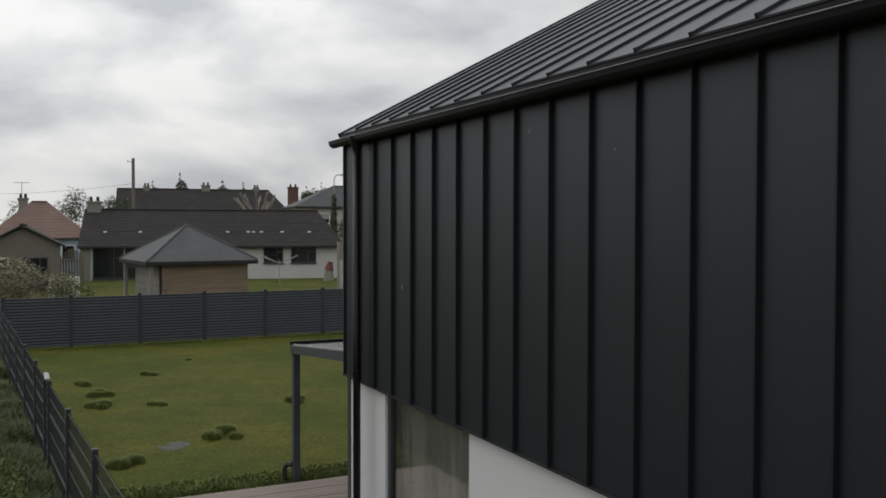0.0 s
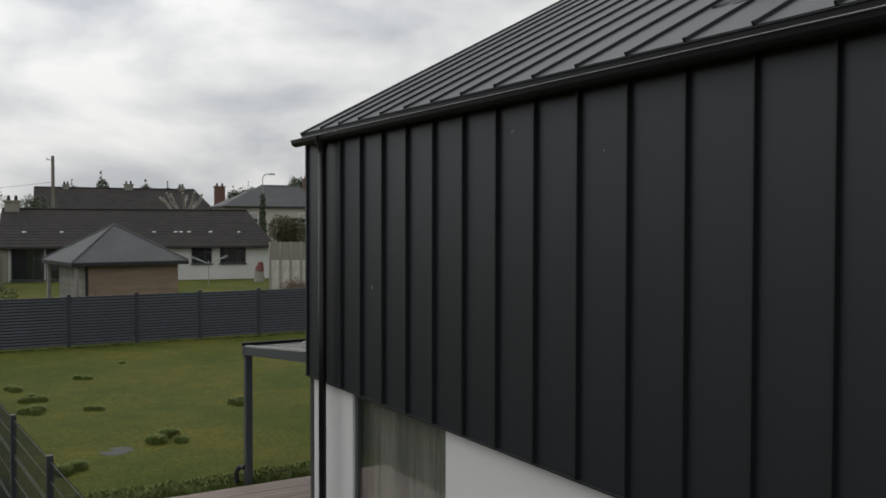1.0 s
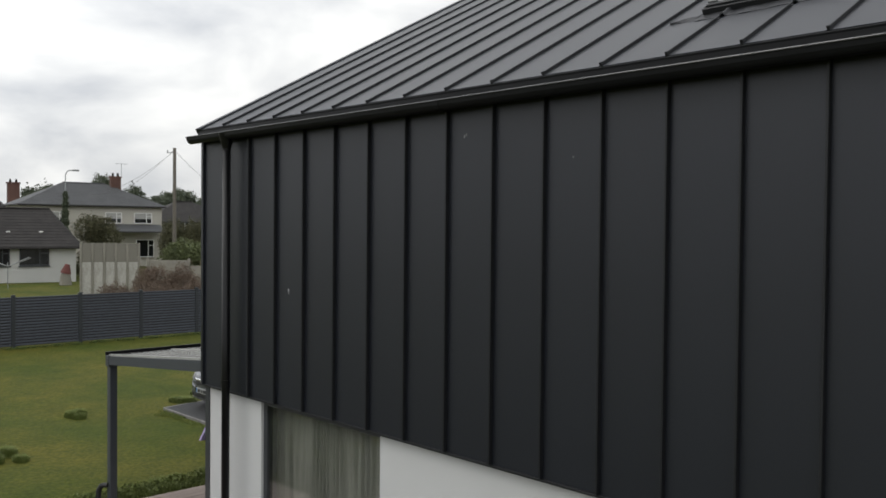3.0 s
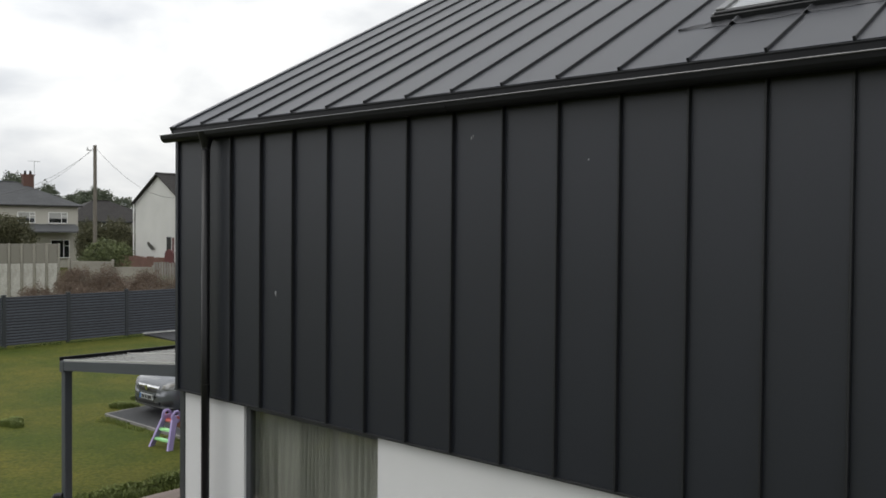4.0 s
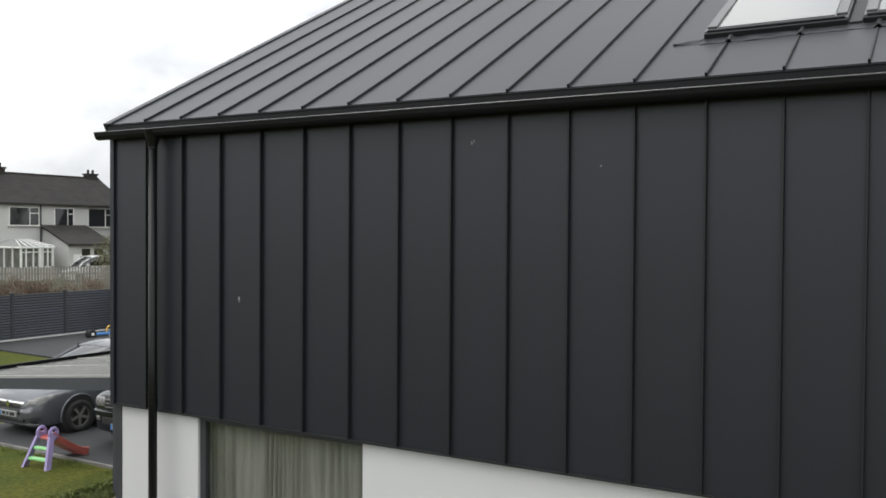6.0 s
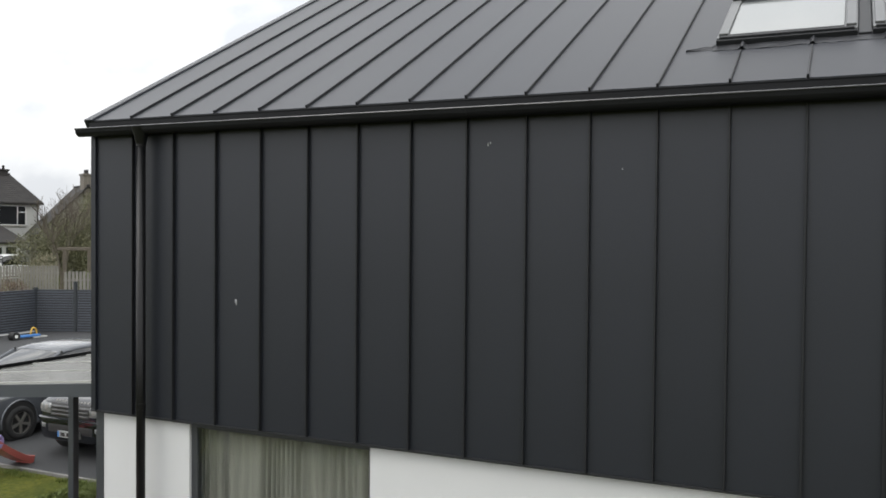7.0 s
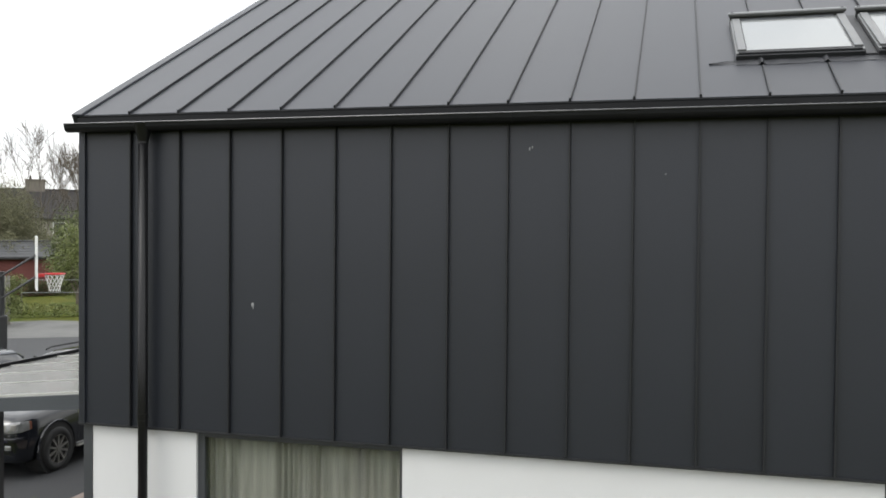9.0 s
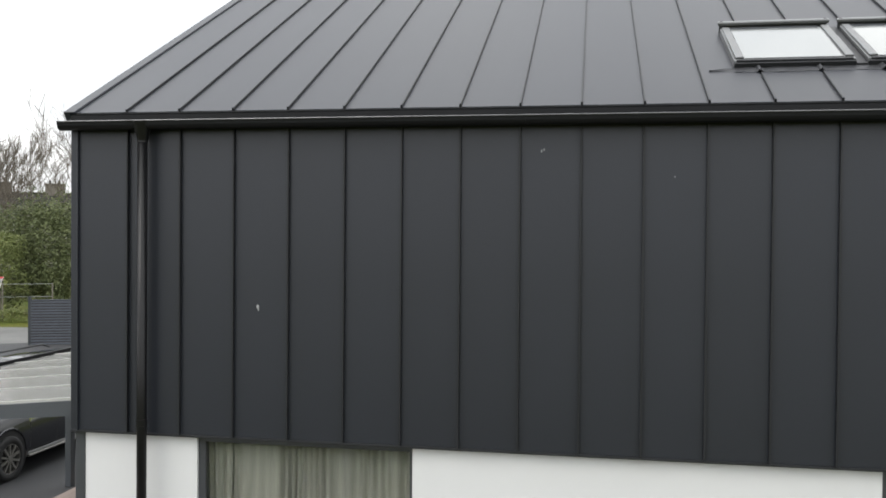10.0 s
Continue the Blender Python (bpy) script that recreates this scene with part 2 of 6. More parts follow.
LEAF_OLIVE = leaf_material("olive_brown_leaves", (0.045, 0.048, 0.022), (0.11, 0.105, 0.055))
PAVING = material("paving", (0.17, 0.155, 0.14), 0.85, 0.0, 0.15, 1.2, 30, 0.3, 0.008, rand=0.12)
GRILLE_GREY = material("grille_grey", (0.10, 0.10, 0.10), 0.35, 0.5, 0.1, 4, 60, 0.0)
LEAF_SPRING = leaf_material("spring_leaves", (0.07, 0.09, 0.025), (0.17, 0.19, 0.07))
LEAF_BLOOM = leaf_material("blossom_and_leaves", (0.085, 0.090, 0.045), (0.29, 0.26, 0.19))
LEAF_BRAMBLE = leaf_material("dry_bramble_leaves", (0.070, 0.047, 0.034), (0.175, 0.130, 0.095))
LEAF_WEED = leaf_material("coarse_grass_blades", (0.060, 0.090, 0.024), (0.115, 0.140, 0.045))


def grass_material():
    m = bpy.data.materials.new("mown_lawn")
    m.use_nodes = True
    n, l = m.node_tree.nodes, m.node_tree.links
    b = n["Principled BSDF"]
    tc = n.new("ShaderNodeTexCoord")
    a = n.new("ShaderNodeTexNoise")
    a.inputs["Scale"].default_value = 0.32
    a.inputs["Detail"].default_value = 6
    c = n.new("ShaderNodeTexNoise")
    c.inputs["Scale"].default_value = 14
    c.inputs["Detail"].default_value = 5
    d = n.new("ShaderNodeTexNoise")
    d.inputs["Scale"].default_value = 1.6
    d.inputs["Detail"].default_value = 4
    for t in (a, c, d):
        l.new(tc.outputs["Object"], t.inputs["Vector"])
    r1 = n.new("ShaderNodeValToRGB")
    r1.color_ramp.elements[0].position, r1.color_ramp.elements[1].position = 0.38, 0.66
    r1.color_ramp.elements[0].color = (0.054, 0.072, 0.010, 1)
    r1.color_ramp.elements[1].color = (0.097, 0.095, 0.017, 1)
    l.new(a.outputs["Fac"], r1.inputs["Fac"])
    r2 = n.new("ShaderNodeValToRGB")
    r2.color_ramp.elements[0].position, r2.color_ramp.elements[1].position = 0.35, 0.7
    r2.color_ramp.elements[0].color = (0.62, 0.66, 0.55, 1)
    r2.color_ramp.elements[1].color = (1.2, 1.15, 1.1, 1)
    l.new(c.outputs["Fac"], r2.inputs["Fac"])
    r3 = n.new("ShaderNodeValToRGB")
    r3.color_ramp.elements[0].position, r3.color_ramp.elements[1].position = 0.3, 0.7
    r3.color_ramp.elements[0].color = (0.80, 0.86, 0.8, 1)
    r3.color_ramp.elements[1].color = (1.12, 1.08, 1.0, 1)
    l.new(d.outputs["Fac"], r3.inputs["Fac"])
    m1, m2 = n.new("ShaderNodeMixRGB"), n.new("ShaderNodeMixRGB")
    for mm in (m1, m2):
        mm.blend_type = "MULTIPLY"
        mm.inputs[0].default_value = 1.0
    l.new(r1.outputs[0], m1.inputs[1])
    l.new(r2.outputs[0], m1.inputs[2])
    l.new(m1.outputs[0], m2.inputs[1])
    l.new(r3.outputs[0], m2.inputs[2])
    l.new(m2.outputs[0], b.inputs["Base Color"])
    b.inputs["Roughness"].default_value = 0.9
    b.inputs["Specular IOR Level"].default_value = 0.15
    bp = n.new("ShaderNodeBump")
    bp.inputs["Strength"].default_value = 0.7
    bp.inputs["Distance"].default_value = 0.04
    l.new(c.outputs["Fac"], bp.inputs["Height"])
    l.new(bp.outputs[0], b.inputs["Normal"])
    return m


GRASS = grass_material()
LEAF_ROUGH = leaf_material("rough_grass_blades", (0.034, 0.052, 0.017), (0.078, 0.095, 0.032))
# olive leaves lightened, so that haze is part of their colour
LEAF_HAZE = leaf_material("hazed_olive_leaves", (0.072, 0.076, 0.042), (0.175, 0.168, 0.096))
LEAF_TUFT = leaf_material("lawn_tuft_blades", (0.088, 0.120, 0.028), (0.150, 0.178, 0.050))


# ---- mesh helpers ----
def link_mesh(name, bm, mat):
    me = bpy.data.meshes.new(name)
    bm.normal_update()
    bm.to_mesh(me)
    bm.free()
    if mat:
        me.materials.append(mat)
    return new(name, me)


def part(name, bm, mat, parent=None, label=""):
    ob = link_mesh(name, bm, mat)
    if parent:
        ob.parent = parent
    return tagged(ob, label)


def piece(name, me, parent, m):
    """A piece that shares its mesh with its like."""
    ob = new(name, me)
    ob.parent = parent
    ob.matrix_basis = m
    return ob


def mesh_of(name, bm, mat):
    me = bpy.data.meshes.new(name)
    bm.normal_update()
    bm.to_mesh(me)
    bm.free()
    me.materials.append(mat)
    return me


def thing(name, label, category, group="", kind="", at=None):
    ob = new(name)
    if at is not None:
        ob.matrix_basis = at
    return tagged(ob, label, category, group, kind)


def box(bm, a, b, bevel=0.0, seg=1):
    lo = [min(p, q) for p, q in zip(a, b)]
    hi = [max(p, q) for p, q in zip(a, b)]
    r = bmesh.ops.create_cube(bm, size=1.0)
    for v in r["verts"]:
        for i in range(3):
            v.co[i] = lo[i] + (v.co[i] + 0.5) * (hi[i] - lo[i])
    if bevel:
        es = list({e for v in r["verts"] for e in v.link_edges})
        bmesh.ops.bevel(bm, geom=es, offset=bevel, segments=seg, affect="EDGES", profile=0.5)
    return bm


def tube(bm, p, q, r0, r1=None, seg=10, caps=True):
    p, q = Vector(p), Vector(q)
    d = q - p
    if d.length < 1e-6:
        return bm
    res = bmesh.ops.create_cone(bm, cap_ends=caps, segments=seg, radius1=r0, radius2=r0 if r1 is None else r1, depth=d.length)
    m = Matrix.Translation((p + q) / 2) @ d.to_track_quat("Z", "Y").to_matrix().to_4x4()
    bmesh.ops.transform(bm, matrix=m, verts=res["verts"])
    return bm


def prism(bm, pts, y0, y1, axis="y"):
    """A closed outline in two axes, drawn out along the third."""
    def at(u, v, w):
        return {"y": (u, w, v), "x": (w, u, v), "z": (u, v, w)}[axis]
    a = [bm.verts.new(at(u, v, y0)) for u, v in pts]
    b = [bm.verts.new(at(u, v, y1)) for u, v in pts]
    n = len(pts)
    bm.faces.new(a)
    bm.faces.new(list(reversed(b)))
    for i in range(n):
        bm.faces.new((a[i], b[i], b[(i + 1) % n], a[(i + 1) % n]))
    bmesh.ops.recalc_face_normals(bm, faces=bm.faces[:])
    return bm


def sweep(bm, path, r, seg=8):
    for p, q in zip(path[:-1], path[1:]):
        tube(bm, p, q, r, r, seg)
    return bm


def smooth(ob):
    for f in ob.data.polygons:
        f.use_smooth = True
    return ob


def B():
    return bmesh.new()


# ---- ground ----
def ground():
    bm = B()
    xs = [-1500, -400, -160, -90, -60, -40] + [-30 + 0.75 * i for i in range(54)] + [14, 25, 60, 200, 1500]
    ys = [-1500, -300, -80, -30, -12] + [-8 + 0.75 * i for i in range(48)] + [32, 40, 60, 100, 180, 400, 1500]
    grid = []
    for y in ys:
        row = []
        for x in xs:
            z = 0.0
            if -21 < x < -4.5 and -3 < y < 3.5:
                z = 0.05 * noise.noise((x * 0.35, y * 0.35, 0)) + 0.015 * noise.noise((x * 1.3, y * 1.3, 2))
            row.append(bm.verts.new((x, y, z - 0.02)))
        grid.append(row)
    for j in range(len(ys) - 1):
        for i in range(len(xs) - 1):
            bm.faces.new((grid[j][i], grid[j][i + 1], grid[j + 1][i + 1], grid[j + 1][i]))
    ob = part("ground", bm, GRASS)
    smooth(ob)
    tagged(ob, "mown yellowish green lawn with coarse patches", "lawn", kind="structure")


ground()


def slab(name, pts, z0, z1, mat, label, category):
    ob = part(name, prism(B(), pts, z0, z1, "z"), mat)
    return tagged(ob, label, category, kind="structure")


DRIVE_EDGE = [(-9.62, 4.08), (-9.80, 5.2), (-11.0, 7.6), (-13.4, 10.2), (-17.4, 11.75), (-22.05, 12.0)]
# stretch beside the gable is unseen, added so the black car mirrors tarmac
slab("driveway", [(-3.58, 4.12)] + DRIVE_EDGE + [(-22.05, 18.6), (-15.0, 22.6), (-0.1, 22.6), (-0.1, 6.32), (-3.58, 6.32)], -0.1, 0.03, ASPHALT, "dark tarmac driveway with cars parked on it", "driveway")
slab("road", [(-24, 24.5), (-22, 26.6), (40, 34), (40, 22.7), (-14.8, 22.7), (-22.15, 18.9)], -0.1, 0.015, ROADM, "worn pale grey yard surface beyond the gateway", "road")


def edging():
    root = thing("kerb", "thin pale concrete edging round the driveway", "kerb", kind="structure")
    bm = B()
    box(bm, (0, -0.026, -0.08), (0.9, 0.026, 0.037), 0.006)
    me = mesh_of("kerb_stone", bm, KERB)
    # round the near corner of the lawn, and along the foot of the slat fence
    near = [(-3.58, 4.10)] + DRIVE_EDGE[:2]
    far = [(-22.13, 12.0), (-22.13, 17.9)]
    bm = B()
    box(bm, (0, -0.03, -0.08), (0.9, 0.03, 0.075), 0.006)
    pale = mesh_of("kerb_stone", bm, KERB_PALE)
    for (ax, ay), (bx, by) in list(zip(near[:-1], near[1:])) + list(zip(far[:-1], far[1:])):
        d = math.hypot(bx - ax, by - ay)
        n = max(1, round(d / 0.915))
        ang = math.atan2(by - ay, bx - ax)
        for i in range(n):
            f = i / n
            m = Matrix.Translation((ax + (bx - ax) * f, ay + (by - ay) * f, 0)) @ Matrix.Rotation(ang, 4, "Z") @ Matrix.Diagonal((d / n / 0.915, 1, 1, 1))
            piece("kerb_stone", pale if ax < -20 else me, root, m)


edging()


def deck():
    root = thing("deck", "weathered reddish-brown deck boards beside the house", "deck", kind="structure")
    part("base", box(B(), (-3.55, -2.6, -0.1), (-0.02, 6.3, 0.012)), DARK, root)
    me = mesh_of("board", box(B(), (-0.068, 0, 0.0), (0.068, 8.9, 0.035), 0.004), DECK)
    n = 25
    for i in range(n):
        piece("board", me, root, pose(-3.56 + 0.07 + i * 0.1425, -2.6, 0.012 + 0.002 * (i % 3)))


deck()


# out of view; laid so that the bounce on the wall is neutral, not green
def side_path():
    root = thing("path", "unseen plain grey-brown paving along the house wall", "path", kind="structure")
    part("bed", box(B(), (0.0, -2.5, -0.1), (15.0, 0.04, 0.010)), DARK, root)
    me = mesh_of("paving_slab", box(B(), (0.004, 0.004, 0), (0.596, 0.596, 0.03), 0.004), PAVING)
    for i in range(25):
        for j in range(4):
            piece("paving_slab", me, root, pose(i * 0.6, -2.4 + j * 0.6, 0.004))


side_path()

# ---- the metal-clad house ----
PITCH = radians(28.1)
TP = math.tan(PITCH)
EAVE_Y, EAVE_Z = -0.046, 5.216
RIDGE_Y = 4.75
LENGTH = 15.0
house = thing("house", "two-storey house with black standing-seam metal cladding above white render", "house")


def panel_mesh(name, w, h, k, mat, bulge):
    """A pan of sheet metal with upturned sides and a slight, uneven swell."""
    rng = random.Random(k)
    bm = B()
    nu, nv = 6, 14
    rows = []
    for j in range(nv + 1):
        row = []
        for i in range(nu + 1):
            u, v = i / nu, j / nv
            s = bulge * (noise.noise((u * 2 + k * 7, v * 4 + k, k)) * 0.9 + rng.uniform(-0.15, 0.15)) * math.sin(math.pi * u)
            row.append(bm.verts.new((u * w, -0.004 - s, v * h)))
        rows.append(row)
    for j in range(nv):
        for i in range(nu):
            bm.faces.new((rows[j][i], rows[j][i + 1], rows[j + 1][i + 1], rows[j + 1][i]))
    r = bmesh.ops.extrude_face_region(bm, geom=bm.faces[:])
    for e in r["geom"]:
        if isinstance(e, bmesh.types.BMVert):
            e.co.y = 0.004
    bmesh.ops.recalc_face_normals(bm, faces=bm.faces[:])
    bm.normal_update()
    rim = [e for e in bm.edges if any(abs(f.normal.y) < 0.7 for f in e.link_faces)]
    bmesh.ops.split_edges(bm, edges=rim)
    me = mesh_of(name, bm, mat)
    for f in me.polygons:
        f.use_smooth = abs(f.normal.y) > 0.7
    return me


CLAD_B, CLAD_T = 2.36, 5.16


def cladding():
    backing = part("upper_wall", box(B(), (-0.05, 0.012, CLAD_B + 0.004), (LENGTH, 0.25, CLAD_T + 0.05)), DARK, house)
    meshes = [panel_mesh("cladding_panel", 0.486, CLAD_T - CLAD_B, k, STEEL, 0.0022) for k in range(5)]
    bm = B()
    box(bm, (-0.006, -0.036, 0.0), (0.006, 0.004, CLAD_T - CLAD_B), 0.0015)
    box(bm, (-0.010, -0.041, 0.0), (0.006, -0.024, CLAD_T - CLAD_B), 0.002)
    seam = mesh_of("seam", bm, SEAM)
    for i in range(int(LENGTH / 0.5)):
        piece("cladding_panel", meshes[i % 5], backing, pose(i * 0.5 + 0.007, 0, CLAD_B))
        if i:
            piece("seam", seam, backing, pose(i * 0.5, 0, CLAD_B))
    bm = B()
    box(bm, (-0.062, -0.014, CLAD_B - 0.01), (0.012, 0.30, CLAD_T), 0.004)
    box(bm, (0.006, -0.030, CLAD_B - 0.01), (0.016, 0.0, CLAD_T), 0.002)
    part("corner_trim", bm, STEEL, house, "folded black steel corner trim")
    bm = B()
    box(bm, (-0.06, -0.022, CLAD_B - 0.022), (LENGTH, 0.02, CLAD_B - 0.002), 0.002)
    part("drip_flashing", bm, SEAM, house, "folded black steel drip edge")
    for x, z, w, h in ((1.719, 3.511, 0.013, 0.020), (1.724, 3.487, 0.005, 0.014), (4.175, 4.85, 0.006, 0.015), (4.196, 4.862, 0.006, 0.012), (5.245, 4.636, 0.005, 0.008)):
        smear = B()
        r = bmesh.ops.create_icosphere(smear, subdivisions=2, radius=1.0)
        bmesh.ops.transform(smear, matrix=Matrix.Translation((x, -0.005, z)) @ Matrix.Diagonal((w, 0.004, h, 1)), verts=r["verts"])
        part("dried_mark", smear, SMEAR, backing, "small dried white mark on a panel")


cladding()

ROOF_L = (RIDGE_Y - EAVE_Y) / math.cos(PITCH)
ROOF_M = Matrix.Translation((0, EAVE_Y, EAVE_Z)) @ Matrix.Rotation(PITCH, 4, "X")
WINDOWS_ON_ROOF = [(5.80, 6.80), (6.90, 7.90)]
RW_A, RW_B = 0.885, 2.03


def roof():
    deckm = B()
    y0, y1 = EAVE_Y + 0.03, RIDGE_Y
    top = lambda y: EAVE_Z + (y - EAVE_Y) * TP - 0.012
    prism(deckm, [(y0, top(y0)), (y1, top(y1)), (2 * y1 - y0, top(y0)), (2 * y1 - y0, top(y0) - 0.12), (y1, top(y1) - 0.16), (y0, top(y0) - 0.12)], -0.04, LENGTH + 0.05, "x")
    root = part("roof", deckm, DARK, house, "dark grey standing-seam metal roof")
    meshes = [panel_mesh("roof_panel", 0.488, ROOF_L, k + 9, STEEL, 0.0025) for k in range(4)]
    turn = Matrix.Rotation(radians(-90), 4, "X")
    for i in range(int(LENGTH / 0.5)):
        piece("roof_panel", meshes[i % 4], root, ROOF_M @ Matrix.Translation((i * 0.5 + 0.006, 0, 0)) @ turn)
    full = B()
    box(full, (-0.006, 0.005, 0), (0.006, ROOF_L, 0.026), 0.002)
    box(full, (-0.009, -0.002, -0.012), (0.009, 0.018, 0.030), 0.002)
    low = B()
    box(low, (-0.006, 0.005, 0), (0.006, RW_A - 0.20, 0.026), 0.002)
    box(low, (-0.009, -0.002, -0.012), (0.009, 0.018, 0.030), 0.002)
    high = B()
    box(high, (-0.006, RW_B + 0.06, 0), (0.006, ROOF_L, 0.026), 0.002)
    fm, lm, hm = mesh_of("seam", full, SEAM), mesh_of("seam", low, SEAM), mesh_of("seam", high, SEAM)
    for i in range(1, int(LENGTH / 0.5) + 1):
        x = i * 0.5
        m = ROOF_M @ Matrix.Translation((x, 0, 0))
        if 5.75 < x < 7.95:
            piece("seam", lm, root, m)
            piece("seam", hm, root, m)
        else:
            piece("seam", fm, root, m)
    bm = B()
    box(bm, (-0.105, -0.012, -0.13), (-0.045, ROOF_L, 0.012), 0.004)
    box(bm, (-0.105, -0.012, 0.0), (0.012, ROOF_L, 0.020), 0.004)
    box(bm, (0.0, 0.0, 0.0), (0.010, ROOF_L, 0.024), 0.003)
    v = part("verge_trim", bm, STEEL, root, "folded steel trim along the gable edge")
    v.matrix_basis = ROOF_M
    bm = B()
    box(bm, (-0.035, -0.008, -0.075), (LENGTH + 0.05, 0.004, -0.002), 0.002)
    e = part("eaves_trim", bm, SEAM, root)
    e.matrix_basis = ROOF_M
    bm = B()
    box(bm, (-0.1, RIDGE_Y - 0.12, EAVE_Z + (RIDGE_Y - EAVE_Y) * TP - 0.03), (LENGTH, RIDGE_Y + 0.12, EAVE_Z + (RIDGE_Y - EAVE_Y) * TP + 0.03), 0.02)
    part("ridge_cap", bm, STEEL, root)


roof()


def gutter():
    prof = [(-0.178, 5.128)]
    for i in range(11):
        a = math.pi + math.pi * i / 10
        prof.append((-0.115 + 0.060 * math.cos(a), 5.108 + 0.056 * math.sin(a)))
    prof.append((-0.050, 5.128))
    inner = [(-0.115 + (u + 0.115) * 0.94, 5.150 + (v - 5.150) * 0.94) for u, v in reversed(prof)]
    bm = B()
    prism(bm, prof + inner, -0.095, LENGTH + 0.1, "x")
    cap = [(u, v) for u, v in prof]
    prism(bm, cap, -0.099, -0.092, "x")
    root = part("gutter", bm, GUTTER, house, "black half-round steel gutter")
    lip = B()
    tube(lip, (-0.099, -0.180, 5.127), (LENGTH + 0.1, -0.180, 5.127), 0.0065, 0.0065, 8)
    part("rolled_lip", lip, LIP_GLINT, root, "rolled gutter edge with its highlight in the colour")
    joint = B()
    j = [(-0.115 + (u + 0.115) * 1.05, 5.150 + (v - 5.150) * 1.05) for u, v in prof]
    prism(joint, j + prof[::-1], -0.03, 0.03, "x")
    me = mesh_of("joint", joint, GUTTER)
    for x in (4.02, 8.0, 12.0):
        piece("joint", me, root, pose(x, 0, 0))
    fascia = B()
    box(fascia, (-0.05, -0.045, 5.095), (LENGTH, -0.012, 5.20), 0.003)
    part("fascia", fascia, GUTTER, house, "black steel fascia board")


gutter()


def downpipe():
    bm = B()
    tube(bm, (0.69, -0.115, 5.02), (0.69, -0.115, 0.05), 0.043, 0.043, 24)
    root = part("downpipe", bm, PIPE, house, "glossy black round steel downpipe")
    smooth(root)
    bm = B()
    tube(bm, (0.69, -0.115, 4.955), (0.69, -0.115, 5.118), 0.0445, 0.086, 40)
    tube(bm, (0.69, -0.115, 4.940), (0.69, -0.115, 4.957), 0.0455, 0.0455, 24)
    part("outlet", bm, PIPE, root, "funnel-shaped gutter outlet")
    bm = B()
    z = 2.475
    tube(bm, (0.69, -0.115, z - 0.040), (0.69, -0.115, z + 0.030), 0.0465, 0.0465, 24)
    for h in (z - 0.035, z + 0.024):
        tube(bm, (0.69, -0.115, h - 0.006), (0.69, -0.115, h + 0.006), 0.050, 0.050, 24)
    part("collar", bm, PIPE, root, "pipe joint with two thin rings")


downpipe()

WALL_Y = 0.05
WIN = [(1.135, 3.098), (6.86, 8.9)]


def ground_floor():
    z1 = CLAD_B - 0.0
    head = 2.318
    xs = [0.05, WIN[0][0], WIN[0][1], WIN[1][0], WIN[1][1], LENGTH]
    for i in (0, 2, 4):
        part("lower_wall", box(B(), (xs[i], WALL_Y, 0), (xs[i + 1], WALL_Y + 0.30, z1)), RENDER, house, "smooth white rendered ground-floor wall")
    for a, b in WIN:
        part("lintel", box(B(), (a, WALL_Y, head), (b, WALL_Y + 0.30, z1)), FRAME, house)
        part("apron_wall", box(B(), (a, WALL_Y, 0), (b, WALL_Y + 0.30, 0.25)), RENDER, house)
    bm = B()
    box(bm, (-0.045, WALL_Y - 0.012, 0), (0.048, WALL_Y + 0.22, z1), 0.004)
    part("corner_post", bm, FRAME, house, "anthracite corner post of the patio glazing")
    bm = B()
    box(bm, (-0.04, 0.3, 2.2), (0.2, 9.4, EAVE_Z - 0.05))
    prism(bm, [(0.1, EAVE_Z - 0.05), (9.4, EAVE_Z - 0.05), (RIDGE_Y, EAVE_Z + 4.6 * TP - 0.1)], 0.0, 0.2, "x")
    part("gable_wall", bm, STEEL, house)
    bm = B()
    box(bm, (0.0, 0.3, 0), (0.06, 9.4, 2.2))
    part("patio_glazing", bm, DARKGLASS, house)
    bm = B()
    box(bm, (0, 9.3, 0), (LENGTH, 9.55, EAVE_Z))
    box(bm, (LENGTH - 0.2, 0.3, 0), (LENGTH, 9.3, EAVE_Z))
    part("back_wall", bm, RENDER, house)
    bm = B()
    box(bm, (0.07, 0.36, -0.05), (LENGTH - 0.2, 9.3, 0.02))
    part("inner_floor", bm, PLASTER, house)
    bm = B()
    box(bm, (0.07, 0.36, 2.5), (LENGTH - 0.2, 9.3, 2.6))
    box(bm, (0.07, 4.0, 0.02), (LENGTH - 0.2, 4.1, 2.5))
    box(bm, (4.6, 0.36, 0.02), (4.7, 4.0, 2.5))
    part("room_lining", bm, PLASTER, house)
    for a, b in WIN:
        root = new("window")
        root.parent = house
        bm = B()
        y0, y1 = WALL_Y + 0.028, WALL_Y + 0.098
        box(bm, (a, y0, 0.25), (a + 0.07, y1, head), 0.004)
        box(bm, (b - 0.03, y0, 0.25), (b, y1, head), 0.004)
        box(bm, (a + 0.07, y0, head - 0.035), (b - 0.03, y1, head), 0.004)
        box(bm, (a + 0.07, y0, 0.25), (b - 0.03, y1, 0.33), 0.004)
        part("frame", bm, FRAME, root, "anthracite window frame")
        bm = B()
        box(bm, (a + 0.07, y0 + 0.02, 0.33), (b - 0.03, y0 + 0.03, head - 0.035))
        p = part("pane", bm, GLASS, root)
        p.visible_shadow = False


ground_floor()


